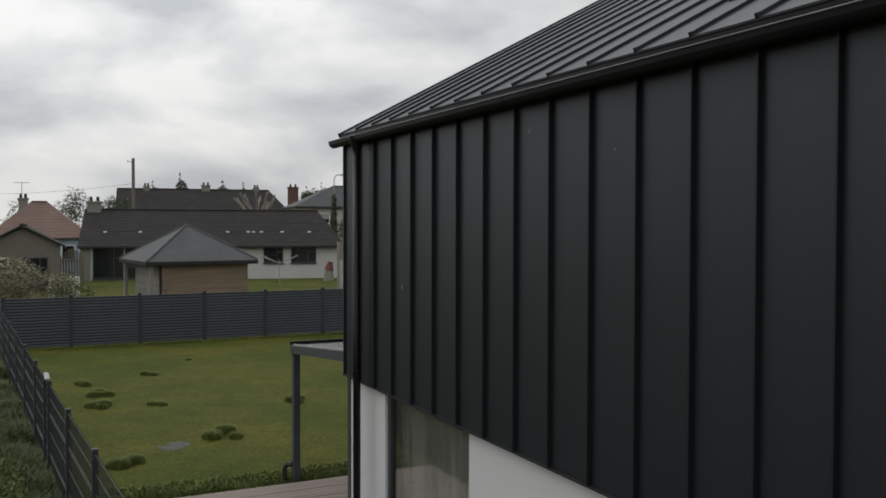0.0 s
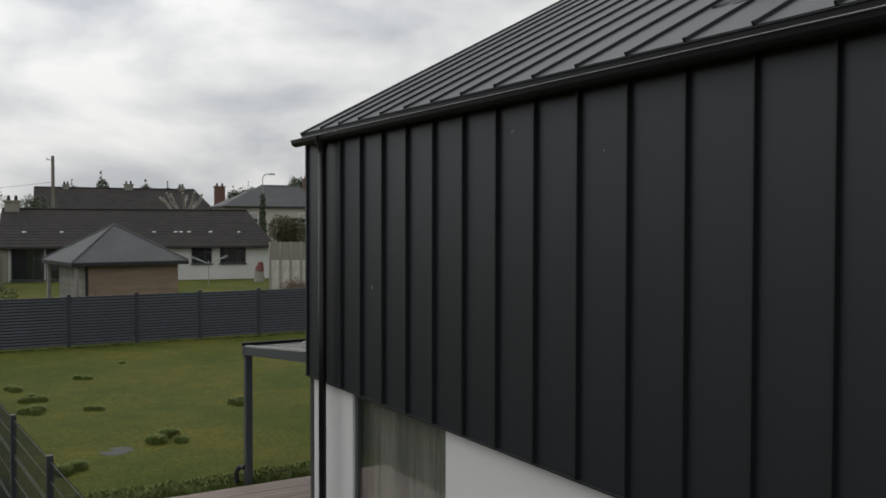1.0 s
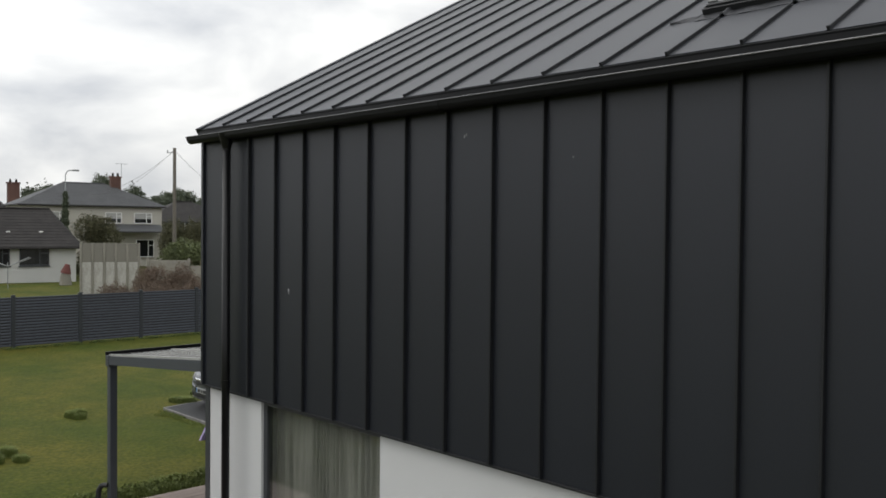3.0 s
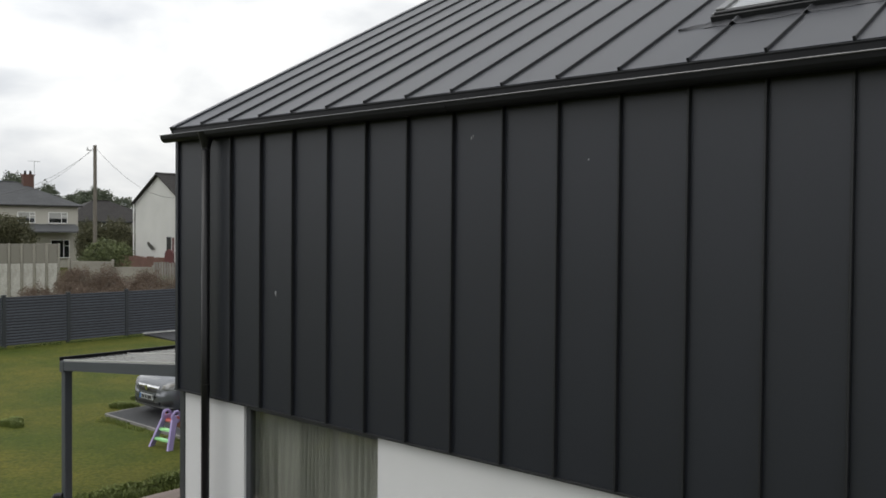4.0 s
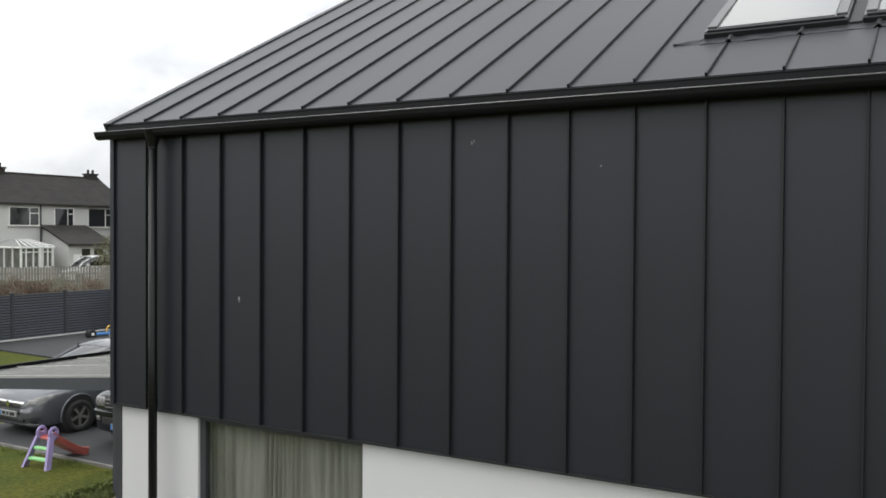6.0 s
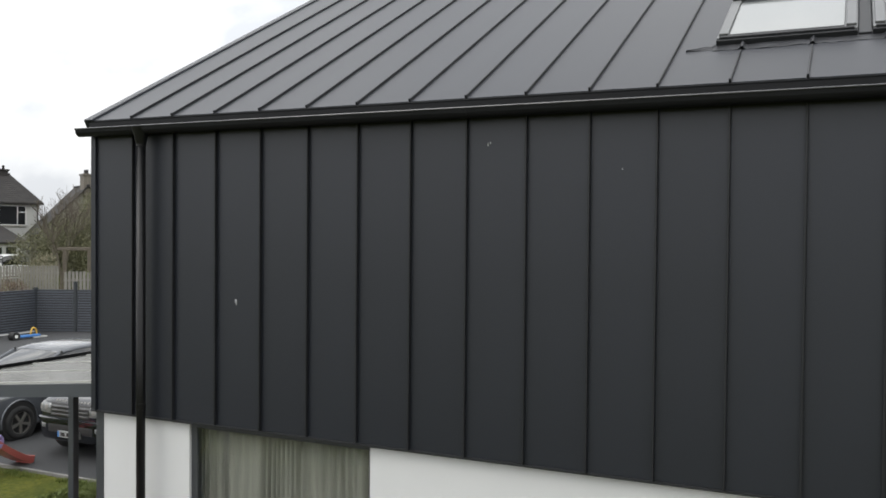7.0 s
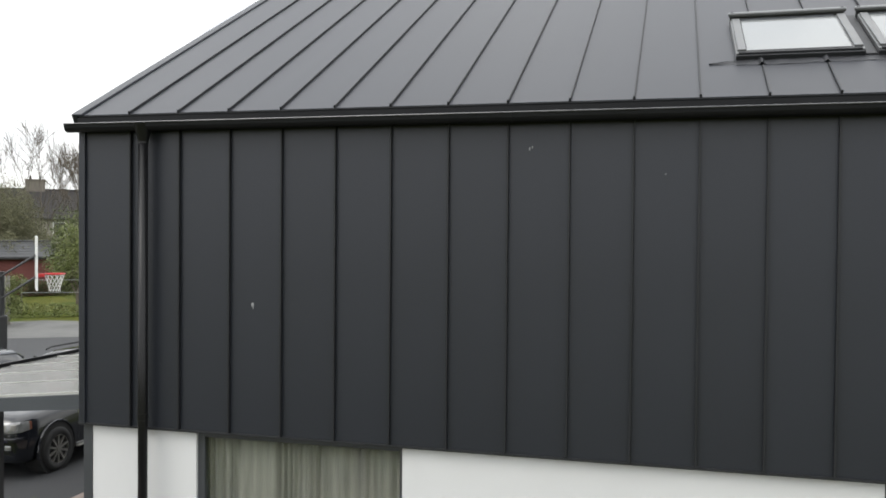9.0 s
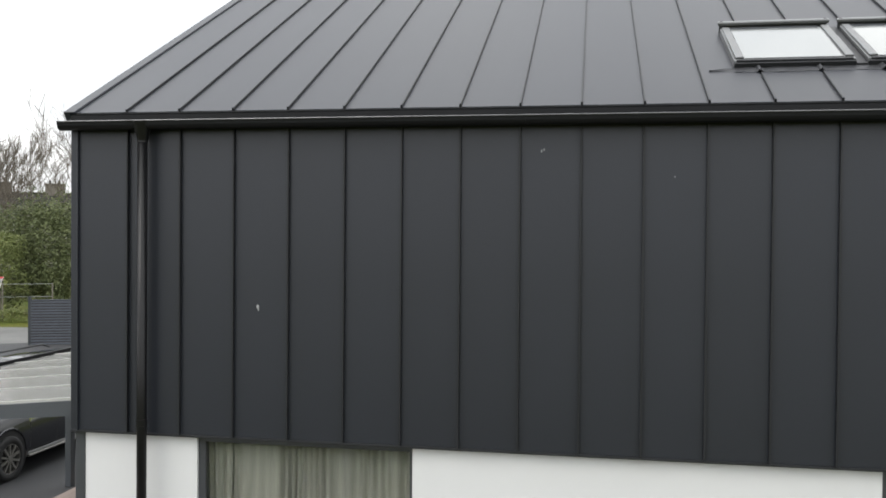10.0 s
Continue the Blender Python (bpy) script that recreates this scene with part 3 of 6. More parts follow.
def curtain(x0, x1, y, seed):
    rng = random.Random(seed)
    n = int((x1 - x0) / 0.0085)
    bm = B()
    levels = 9
    rows = []
    for j in range(levels):
        v = j / (levels - 1)
        row = []
        for i in range(n + 1):
            x = x0 + (x1 - x0) * i / n
            u = x * 60 + 24.0 * noise.noise((x * 2.4, 0, seed)) + (0.8 + 2.4 * v) * noise.noise((x * 4, v * 2, seed + 5)) + 5.0 * v * noise.noise((x * 1.3, v, seed + 2))
            amp = 0.020 + 0.034 * noise.noise((x * 5, v * 1.5, seed + 9)) * (0.6 + v)
            row.append(bm.verts.new((x + 0.02 * v * noise.noise((x * 2, v * 2, 3)), y + amp * math.sin(u), 2.29 - v * 2.2)))
        rows.append(row)
    for j in range(levels - 1):
        for i in range(n):
            bm.faces.new((rows[j][i], rows[j][i + 1], rows[j + 1][i + 1], rows[j + 1][i]))
    ob = smooth(part("curtain", bm, CURTAIN))
    md = ob.modifiers.new("thick", "SOLIDIFY")
    md.thickness = 0.003
    tagged(ob, "pale grey-green full-length curtain drawn behind the window", "curtain", "curtains")


curtain(1.42, 3.085, 0.225, 3)
curtain(1.16, 1.40, 0.240, 5)
curtain(6.88, 8.88, 0.225, 8)


def roof_window(x0, x1, first):
    m = ROOF_M
    root = new("roof_window")
    root.parent = house
    tagged(root, "roof window with black metal cover and glass coloured like reflected sky")
    root.matrix_basis = m
    h = 0.085
    a, b, f = RW_A, RW_B, 0.092
    for (p, q, nm) in (((x0, a, 0), (x0 + f, b, h), "side_cover"), ((x1 - f, a, 0), (x1, b, h), "side_cover"), ((x0, b - 0.10, 0), (x1, b, h + 0.02), "top_cover"), ((x0, a - 0.03, 0), (x1, a + 0.04, h - 0.005), "bottom_cover")):
        bm = B()
        if nm == "side_cover":
            box(bm, (p[0], p[1] + 0.0, 0), (q[0], q[1] - 0.10, h - 0.02), 0.004)
            c = 0.028
            box(bm, (p[0] + c * 0.5, p[1] + 0.05, 0), (q[0] - c * 0.3, p[1] + 0.62, h), 0.004)
            box(bm, (p[0] + c * 0.5, p[1] + 0.625, 0), (q[0] - c * 0.3, q[1] - 0.10, h - 0.006), 0.004)
        else:
            if nm == "top_cover":
                box(bm, (p[0] - 0.015, b - 0.045, h - 0.01), (q[0] + 0.015, b + 0.01, h + 0.028), 0.008)
                box(bm, (p[0], b - 0.012, 0), (q[0], b, h))
            else:
                box(bm, (p[0], p[1], 0), (q[0], p[1] + 0.030, h - 0.030), 0.005)
                box(bm, (p[0] + 0.02, p[1] + 0.026, 0), (q[0] - 0.02, q[1] - 0.012, h - 0.012), 0.005)
        part(nm, bm, SEAM if nm == "bottom_cover" else COVER, root)
    bm = B()
    box(bm, (x0 + f, a + 0.055, 0.04), (x1 - f, b - 0.15, 0.066))
    part("pane", bm, SKYGLASS, root)
    bm = B()
    box(bm, (x0 + f, a + 0.04, 0.03), (x1 - f, a + 0.058, 0.076), 0.003)
    part("sash", bm, COVER, root, "pale grey lower sash edge")
    bm = B()
    box(bm, (x0 + f, b - 0.155, 0.03), (x1 - f, b - 0.045, 0.062), 0.003)
    part("sash", bm, FRAME, root)
    for x in (x0 + 0.004, x1 - 0.034):
        bm = B()
        box(bm, (x, b - 0.03, h), (x + 0.03, b + 0.02, h + 0.03), 0.004)
        part("hinge_cover", bm, SEAM, root)
    # dressed lead apron under the window
    bm = B()
    nx, ny = 90, 5
    xa, xb = (x0 - 0.22 if first else x0 - 0.05), x1 + 0.06
    rows = []
    for j in range(ny + 1):
        row = []
        for i in range(nx + 1):
            x = xa + (xb - xa) * i / nx
            v = j / ny
            low = a - 0.135 - 0.022 * noise.noise((x * 3, 0, 4)) - 0.016 * noise.noise((x * 11, 1, 4))
            if first and x < x0 - 0.02:
                y = low + 0.03 + (0.06 * (x - xa) / 0.2) * v
            else:
                y = low + (a + 0.0 - low) * v
            near = min(abs(x - s) for s in (5.5, 6.0, 6.5, 7.0, 7.5, 8.0))
            z = 0.007 + 0.028 * math.exp(-(near / 0.016) ** 2) + 0.007 * noise.noise((x * 9, v * 3, 8)) + 0.012 * v * v
            row.append(bm.verts.new((x, y, max(0.006, z))))
        rows.append(row)
    for j in range(ny):
        for i in range(nx):
            bm.faces.new((rows[j][i], rows[j][i + 1], rows[j + 1][i + 1], rows[j + 1][i]))
    r = bmesh.ops.extrude_face_region(bm, geom=bm.faces[:])
    for e in r["geom"]:
        if isinstance(e, bmesh.types.BMVert):
            e.co.z -= 0.006
    bmesh.ops.recalc_face_normals(bm, faces=bm.faces[:])
    part("apron_flashing", bm, LEAD, root, "crumpled dark lead apron")
    if first:
        bm = B()
        box(bm, (x1 + 0.005, a - 0.02, 0.0), (x1 + 0.095, b, 0.03), 0.004)
        part("valley_flashing", bm, SEAM, root)


for k, (a, b) in enumerate(WINDOWS_ON_ROOF):
    roof_window(a, b, k == 0)


# ---- canopy beside the gable ----
def canopy():
    root = thing("canopy", "lean-to canopy with anthracite aluminium frame and opal roof sheets", "canopy")
    X0, X1, Y0, Y1 = -3.70, -0.10, 0.40, 5.75
    zt = lambda x: 2.21 + (x - X0) * 0.094
    def beam(name, y0, y1, drop=0.125):
        bm = B()
        prism(bm, [(X0, zt(X0)), (X1, zt(X1)), (X1, zt(X1) - drop - 0.02), (X0, zt(X0) - drop)], y0, y1, "y")
        return part(name, bm, BEAM, root)
    beam("side_beam", Y0, Y0 + 0.07)
    beam("side_beam", Y1 - 0.07, Y1)
    bm = B()
    box(bm, (X0 - 0.06, Y0 - 0.01, 2.06), (X0 + 0.06, Y1 + 0.01, 2.22), 0.008)
    part("gutter_beam", bm, BEAM, root)
    bm = B()
    box(bm, (X0 - 0.065, Y0 - 0.012, 2.222), (X0 - 0.030, Y1, 2.272), 0.004)
    part("gutter_lip", bm, GUTTER, root, "black gutter lip")
    bm = B()
    box(bm, (X1 - 0.05, Y0, 2.38), (X1 + 0.035, Y1, 2.56), 0.006)
    part("wall_plate", bm, BEAM, root)
    for y in (0.47, 3.07, 5.66):
        bm = B()
        box(bm, (X0 - 0.055, y - 0.055, 0.03), (X0 + 0.055, y + 0.055, 2.06), 0.008)
        part("post", bm, BEAM, root)
    n = 6
    step = 0.963
    for i in range(n):
        y = Y0 + 0.035 + i * step
        bm = B()
        prism(bm, [(X0, zt(X0) + 0.004), (X1, zt(X1) + 0.004), (X1, zt(X1) + 0.016), (X0, zt(X0) + 0.016)], y + 0.018, min(y + step - 0.018, Y1 - 0.03), "y")
        part("roof_sheet", bm, CANOPY, root)
        bm = B()
        prism(bm, [(X0, zt(X0) + 0.002), (X1, zt(X1) + 0.002), (X1, zt(X1) + 0.028), (X0, zt(X0) + 0.028)], y - 0.012, y + 0.012, "y")
        part("glazing_bar", bm, PALE, root)
    bm = B()
    sweep(bm, [(X0 - 0.0, Y0 + 0.0, 0.30), (X0 - 0.06, Y0 - 0.06, 0.30), (X0 - 0.11, Y0 - 0.09, 0.22), (X0 - 0.11, Y0 - 0.09, 0.04)], 0.038, 12)
    part("drain_elbow", bm, BLACK_PLASTIC, root, "dark drain pipe elbow at the post foot")


canopy()


# ---- slatted boundary fence ----
_slat = {}


def slat_panel(root, ax, ay, bx, by, height=1.66, n=16):
    d = math.hypot(bx - ax, by - ay)
    key = round(d, 2)
    if key not in _slat:
        bm = B()
        prism(bm, [(0.045, 0.0), (-0.045, 0.0), (-0.045, 0.012), (-0.034, 0.088), (0.0, 0.096), (0.034, 0.088), (0.045, 0.03)], 0.0, d, "x")
        _slat[key] = mesh_of("slat", bm, FENCE)
    ang = math.atan2(by - ay, bx - ax)
    panel = new("panel")
    panel.parent = root
    panel.matrix_basis = Matrix.Translation((ax, ay, 0)) @ Matrix.Rotation(ang, 4, "Z")
    for i in range(n):
        piece("slat", _slat[key], panel, pose(0, 0, 0.05 + i * (height - 0.06) / n) @ Matrix.Diagonal((1, 1, 0.64, 1)))
    # dark sheet added behind the slats to give the gaps their shadow
    bm = B()
    box(bm, (0, -0.012, 0.03), (d, 0.012, height - 0.02))
    part("backing", bm, DARK, panel)
    bm = B()
    box(bm, (0, -0.03, height - 0.02), (d, 0.03, height + 0.02), 0.004)
    part("rail", bm, FENCE, panel)
    return panel


def post_at(root, x, y, h=1.74, s=0.062, ang=0.0):
    bm = B()
    box(bm, (-s, -s, -0.05), (s, s, h), 0.006)
    box(bm, (-s - 0.006, -s - 0.006, h), (s + 0.006, s + 0.006, h + 0.02), 0.004)
    ob = part("post", bm, WIRE, root)
    ob.matrix_basis = Matrix.Translation((x, y, 0)) @ Matrix.Rotation(ang, 4, "Z")


def slat_fence():
    root = thing("fence", "dark grey horizontal slat fence between square posts", "fence")
    ys = [-3.98] + [-4.15 + 2.22 * i for i in range(1, 11)]
    X = -22.25
    for i, y in enumerate(ys):
        post_at(root, X, y)
        if i < len(ys) - 1:
            slat_panel(root, X, y, X, ys[i + 1])
    return ys[-1]


slat_fence()


def gate_fence():
    root = thing("fence", "dark grey slat fence beside the gateway", "fence")
    c = Vector((-22.25, 18.05))
    d = Vector((0.905, 0.425)).normalized()
    ang = math.atan2(d.y, d.x)
    a, b = c + d * 0.06, c + d * 1.5
    slat_panel(root, a.x, a.y, b.x, b.y)
    post_at(root, b.x + d.x * 0.06, b.y + d.y * 0.06, 1.98, 0.06, ang)
    g = thing("gate", "open dark grey slatted metal gate leaf", "gate")
    e, f = b + d * 0.14, b + d * 1.15
    slat_panel(g, e.x, e.y, f.x, f.y)
    post_at(g, f.x, f.y, 1.70, 0.03, ang)
    r2 = thing("fence", "short dark grey slat fence on the far side of the gateway", "fence")
    p, q = Vector((-15.45, 21.5)), Vector((-15.45, 21.5)) + Vector((0.93, 0.36)) * 4.4
    post_at(r2, p.x, p.y, 1.78, 0.05, math.atan2(0.36, 0.93))
    m = p + (q - p) * 0.5
    slat_panel(r2, p.x, p.y, m.x, m.y)
    post_at(r2, m.x, m.y, 1.74, 0.05, math.atan2(0.36, 0.93))
    slat_panel(r2, m.x, m.y, q.x, q.y)


gate_fence()


from mathutils.bvhtree import BVHTree


# ---- parked cars ----
def loft(bm, rings, close=True):
    vs = [[bm.verts.new(p) for p in r] for r in rings]
    n = len(vs[0])
    for a, b in zip(vs[:-1], vs[1:]):
        for i in range(n):
            bm.faces.new((a[i], a[(i + 1) % n], b[(i + 1) % n], b[i]))
    if close:
        bm.faces.new(vs[0][::-1])
        bm.faces.new(vs[-1])
    bmesh.ops.recalc_face_normals(bm, faces=bm.faces[:])
    return bm


def spline(keys, y):
    """A smooth curve through (y, value) keys."""
    ys = [k[0] for k in keys]
    i = max(0, min(len(keys) - 2, int(np.searchsorted(ys, y)) - 1))
    t = min(1.0, max(0.0, (y - ys[i]) / (ys[i + 1] - ys[i])))

    def slope(j):
        lo, hi = max(0, j - 1), min(len(keys) - 1, j + 1)
        return (keys[hi][1] - keys[lo][1]) / (ys[hi] - ys[lo])

    h = ys[i + 1] - ys[i]
    p, q, m, n = keys[i][1], keys[i + 1][1], slope(i) * h, slope(i + 1) * h
    return (2 * t ** 3 - 3 * t ** 2 + 1) * p + (t ** 3 - 2 * t ** 2 + t) * m + (3 * t ** 2 - 2 * t ** 3) * q + (t ** 3 - t ** 2) * n


def body_ring(y, w, zb, zt, crown, mid):
    sh = 0.06
    half = [(0.0, zt + crown), (0.25 * w, zt + crown * 0.96), (0.48 * w, zt + crown * 0.8), (0.68 * w, zt + crown * 0.45), (0.82 * w, zt - 0.002), (0.90 * w, zt - 0.025), (0.945 * w, zt - sh), (0.968 * w, zt - 2 * sh),
            (0.985 * w, mid + 0.10), (1.0 * w, mid + 0.02), (0.998 * w, mid - 0.06), (0.985 * w, mid - 0.15), (0.975 * w, zb + 0.14), (0.955 * w, zb + 0.06), (0.90 * w, zb + 0.01), (0.6 * w, zb)]
    return [(x, y, z) for x, z in half] + [(-x, y, z) for x, z in reversed(half[1:])]


def glass_ring(y, wb, wt, zb, zt):
    half = [(0.0, zt + 0.03), (0.5 * wt, zt + 0.022), (0.88 * wt, zt), (wt, zt - 0.05), (0.5 * (wt + wb) + 0.02, (zt + zb) / 2), (wb, zb)]
    return [(x, y, z) for x, z in half] + [(-x, y, z) for x, z in reversed(half[1:])]


def patch(name, tree, quad, mat, parent, out=0.006, label="", n=10, m=5, way=(0, 1, 0)):
    """A thin shaped piece that lies on the body's surface: four corners (x, z) seen from the front, or (y, z) from the side."""
    bm = B()
    d = Vector(way)
    (ax, az), (bx, bz), (cx, cz), (dx, dz) = quad
    rows, last = [], None
    for j in range(m + 1):
        row = []
        v = j / m
        for i in range(n + 1):
            u = i / n
            x = (ax * (1 - u) + bx * u) * (1 - v) + (dx * (1 - u) + cx * u) * v
            z = (az * (1 - u) + bz * u) * (1 - v) + (dz * (1 - u) + cz * u) * v
            o = Vector((x, -2, z)) if d.y else Vector((3 * -d.x, x, z))
            hit, nor, _, _ = tree.ray_cast(o, d)
            if hit is None:
                hit, nor = (last if last else (o + d * 2.2, -d))
            last = (hit, nor)
            row.append((hit.copy(), nor.copy()))
        rows.append(row)
    edge = lambda i, j: i in (0, n) or j in (0, m)
    top = [[bm.verts.new(p + q * (out if not edge(i, j) else out * 0.3)) for i, (p, q) in enumerate(r)] for j, r in enumerate(rows)]
    low = [[bm.verts.new(p - q * 0.02) for p, q in r] for r in rows]
    for j in range(m):
        for i in range(n):
            bm.faces.new((top[j][i], top[j][i + 1], top[j + 1][i + 1], top[j + 1][i]))
            bm.faces.new((low[j][i], low[j + 1][i], low[j + 1][i + 1], low[j][i + 1]))
    for a, b in ([((0, i), (0, i + 1)) for i in range(n)] + [((m, i), (m, i + 1)) for i in range(n)] + [((j, 0), (j + 1, 0)) for j in range(m)] + [((j, n), (j + 1, n)) for j in range(m)]):
        bm.faces.new((top[a[0]][a[1]], top[b[0]][b[1]], low[b[0]][b[1]], low[a[0]][a[1]]))
    bmesh.ops.recalc_face_normals(bm, faces=bm.faces[:])
    return part(name, bm, mat, parent, label)


def wheel(parent, x, y, r, width, side, spokes):
    w = new("wheel")
    w.parent = parent
    w.matrix_basis = pose(x, y, r) @ Matrix.Rotation(radians(90 if side > 0 else -90), 4, "Y")
    bm = B()
    prof = [(r * 0.66, -width / 2), (r * 0.9, -width / 2), (r * 0.985, -width / 2 + 0.03), (r, -width / 4), (r, width / 4), (r * 0.985, width / 2 - 0.03), (r * 0.9, width / 2), (r * 0.66, width / 2), (r * 0.62, 0)]
    rings = []
    n = 36
    for i in range(n + 1):
        a = 2 * math.pi * i / n
        rings.append([(math.cos(a) * u, math.sin(a) * u, v) for u, v in prof])
    loft(bm, rings, False)
    smooth(part("tyre", bm, RUBBER, w))
    bm = B()
    tube(bm, (0, 0, -width * 0.3), (0, 0, width * 0.22), r * 0.63, r * 0.63, 28)
    part("brake_well", bm, DARK, w)
    bm = B()
    rings = []
    for i in range(n + 1):
        a = 2 * math.pi * i / n
        rings.append([(math.cos(a) * u, math.sin(a) * u, v) for u, v in ((r * 0.61, width * 0.2), (r * 0.68, width * 0.2), (r * 0.68, width * 0.47), (r * 0.63, width * 0.48))])
    loft(bm, rings, False)
    for i in range(spokes):
        a = 2 * math.pi * i / spokes
        m = Matrix.Rotation(a, 4, "Z")
        q = B()
        pw = 0.17 if spokes < 6 else 0.105
        prism(q, [(r * 0.08, -r * pw * 0.42), (r * 0.64, -r * pw * 0.5), (r * 0.64, r * pw * 0.5), (r * 0.08, r * pw * 0.42)], width * 0.34, width * 0.47, "z")
        bmesh.ops.transform(q, matrix=m, verts=q.verts)
        tmp = bpy.data.meshes.new("tmp")
        q.to_mesh(tmp)
        q.free()
        bm.from_mesh(tmp)
        bpy.data.meshes.remove(tmp)
    tube(bm, (0, 0, width * 0.30), (0, 0, width * 0.50), r * 0.14, r * 0.12, 16)
    part("rim", bm, ALLOY, w, "five-spoke alloy rim" if spokes == 5 else "many-spoke alloy rim")
    return w


def car(name, label, at, W, H, belt, hood, wb_front, wheelbase, length, r, paint, tall, spokes):
    root = thing(name, label, "car", "parked cars", at=at)
    w = W / 2
    if tall:
        wide = [(0, 0.74), (0.03, 0.84), (0.08, 0.90), (0.18, 0.945), (0.4, 0.985), (0.8, 1.0), (2.5, 1.0), (length - 0.4, 0.985), (length - 0.1, 0.93), (length, 0.85)]
        ztop = [(0, 0.88), (0.03, 0.955), (0.08, 1.0), (0.18, 1.035), (0.4, 1.06), (0.9, 1.09), (1.4, belt), (2.5, belt + 0.02), (length - 0.3, belt + 0.03), (length, belt - 0.1)]
        zbot = [(0, 0.44), (0.03, 0.36), (0.08, 0.30), (0.18, 0.27), (0.4, 0.26), (2.5, 0.26), (length - 0.3, 0.28), (length, 0.4)]
    else:
        wide = [(0, 0.40), (0.02, 0.56), (0.06, 0.70), (0.14, 0.82), (0.28, 0.91), (0.5, 0.965), (0.9, 1.0), (2.5, 1.0), (length - 0.5, 0.985), (length - 0.12, 0.92), (length, 0.8)]
        ztop = [(0, 0.56), (0.02, 0.63), (0.06, 0.70), (0.14, 0.765), (0.28, 0.825), (0.5, 0.88), (0.9, 0.955), (1.3, belt), (2.5, belt + 0.03), (length - 0.4, belt + 0.05), (length, belt - 0.08)]
        zbot = [(0, 0.34), (0.02, 0.27), (0.06, 0.22), (0.14, 0.19), (0.4, 0.18), (2.5, 0.18), (length - 0.3, 0.22), (length, 0.36)]
    ys = [0, 0.01, 0.02, 0.035, 0.055, 0.08, 0.11, 0.145, 0.19, 0.24, 0.3, 0.37, 0.45, 0.55, 0.66, 0.78, 0.92] + [1.1 + 0.25 * i for i in range(int((length - 1.4) / 0.25))] + [length - 0.2, length - 0.08, length]
    rings = []
    for y in ys:
        zt, zb = spline(ztop, y), spline(zbot, y)
        rings.append(body_ring(y, w * spline(wide, y), zb, zt, 0.05 if y < 1.5 else 0.03, zb + (zt - zb) * 0.52))
    bm = loft(B(), rings)
    tree = BVHTree.FromBMesh(bm)
    body = smooth(part("body", bm, paint, root))
    # cabin
    c0 = 1.02 if not tall else 1.45
    f1 = c0 + (1.05 if not tall else 0.75)
    g = [(c0, w * 0.80, w * 0.60, belt - 0.06, belt + 0.0), (c0 + 0.3, w * 0.86, w * 0.70, belt - 0.05, belt + (H - belt) * 0.38), (f1, w * 0.92, w * 0.74, belt - 0.05, H - 0.10), (f1 + 0.45, w * 0.93, w * 0.75, belt - 0.05, H - 0.035),
         (length * 0.65, w * 0.93, w * 0.75, belt - 0.05, H - 0.03), (length - 0.55, w * 0.90, w * 0.71, belt - 0.05, H - 0.08), (length - 0.22, w * 0.84, w * 0.64, belt - 0.05, H - 0.22), (length - 0.08, w * 0.78, w * 0.55, belt - 0.05, belt + 0.1)]
    cab = smooth(part("glasshouse", loft(B(), [glass_ring(*s) for s in g]), CARGLASS, root, "dark tinted car windows"))
    rf = [(y, 0, wt * 1.0, zt - 0.035, zt + 0.012) for y, wb, wt, zb, zt in g[2:7]]
    rings = []
    for y, _, wt, zb, zt in rf:
        half = [(0, zt + 0.026), (0.5 * wt, zt + 0.020), (0.88 * wt, zt + 0.002), (1.02 * wt, zt - 0.05), (0.98 * wt, zb - 0.03), (0.5 * wt, zb)]
        rings.append([(x, y, z) for x, z in half] + [(-x, y, z) for x, z in reversed(half)])
    smooth(part("roof", loft(B(), rings), paint, root))
    for s in (1, -1):
        bm = B()
        a, b, c = g[0], g[1], g[2]
        sweep(bm, [(s * (a[1] - 0.02), a[0], a[4] - 0.02), (s * (b[2] + 0.03), b[0], b[4] - 0.03), (s * (c[2] + 0.005), c[0], c[4] - 0.02)], 0.035, 8)
        part("pillar", bm, paint, root)
        for fy in (0.46, 0.70):
            bm = B()
            y = length * fy
            sweep(bm, [(s * (w * 0.93), y, belt - 0.03), (s * (w * 0.76), y + 0.06, H - 0.07)], 0.03, 6)
            part("door_pillar", bm, BLACK_PLASTIC, root)
        bm = B()
        sweep(bm, [(s * w * 0.70, f1 + 0.3, H + 0.02), (s * w * 0.71, f1 + 0.45, H + 0.055), (s * w * 0.71, length - 0.75, H + 0.05), (s * w * 0.68, length - 0.55, H - 0.02)], 0.018, 8)
        if tall:
            part("roof_rail", bm, BLACK_PLASTIC, root)
        else:
            bm.free()
        bm = B()
        box(bm, (s * (w + 0.02), c0 + 0.45, belt + 0.02), (s * (w + 0.20), c0 + 0.62, belt + 0.19), 0.035, 2)
        box(bm, (s * (w - 0.10), c0 + 0.50, belt + 0.0), (s * (w + 0.06), c0 + 0.58, belt + 0.05), 0.01)
        part("door_mirror", bm, paint, root)
        bm = B()
        box(bm, (s * (w - 0.01), wb_front + r + 0.12, 0.30), (s * (w + 0.015), wb_front + wheelbase - r - 0.12, 0.37), 0.012)
        part("side_strip", bm, BLACK_PLASTIC if not tall else GRILLE_GREY, root)
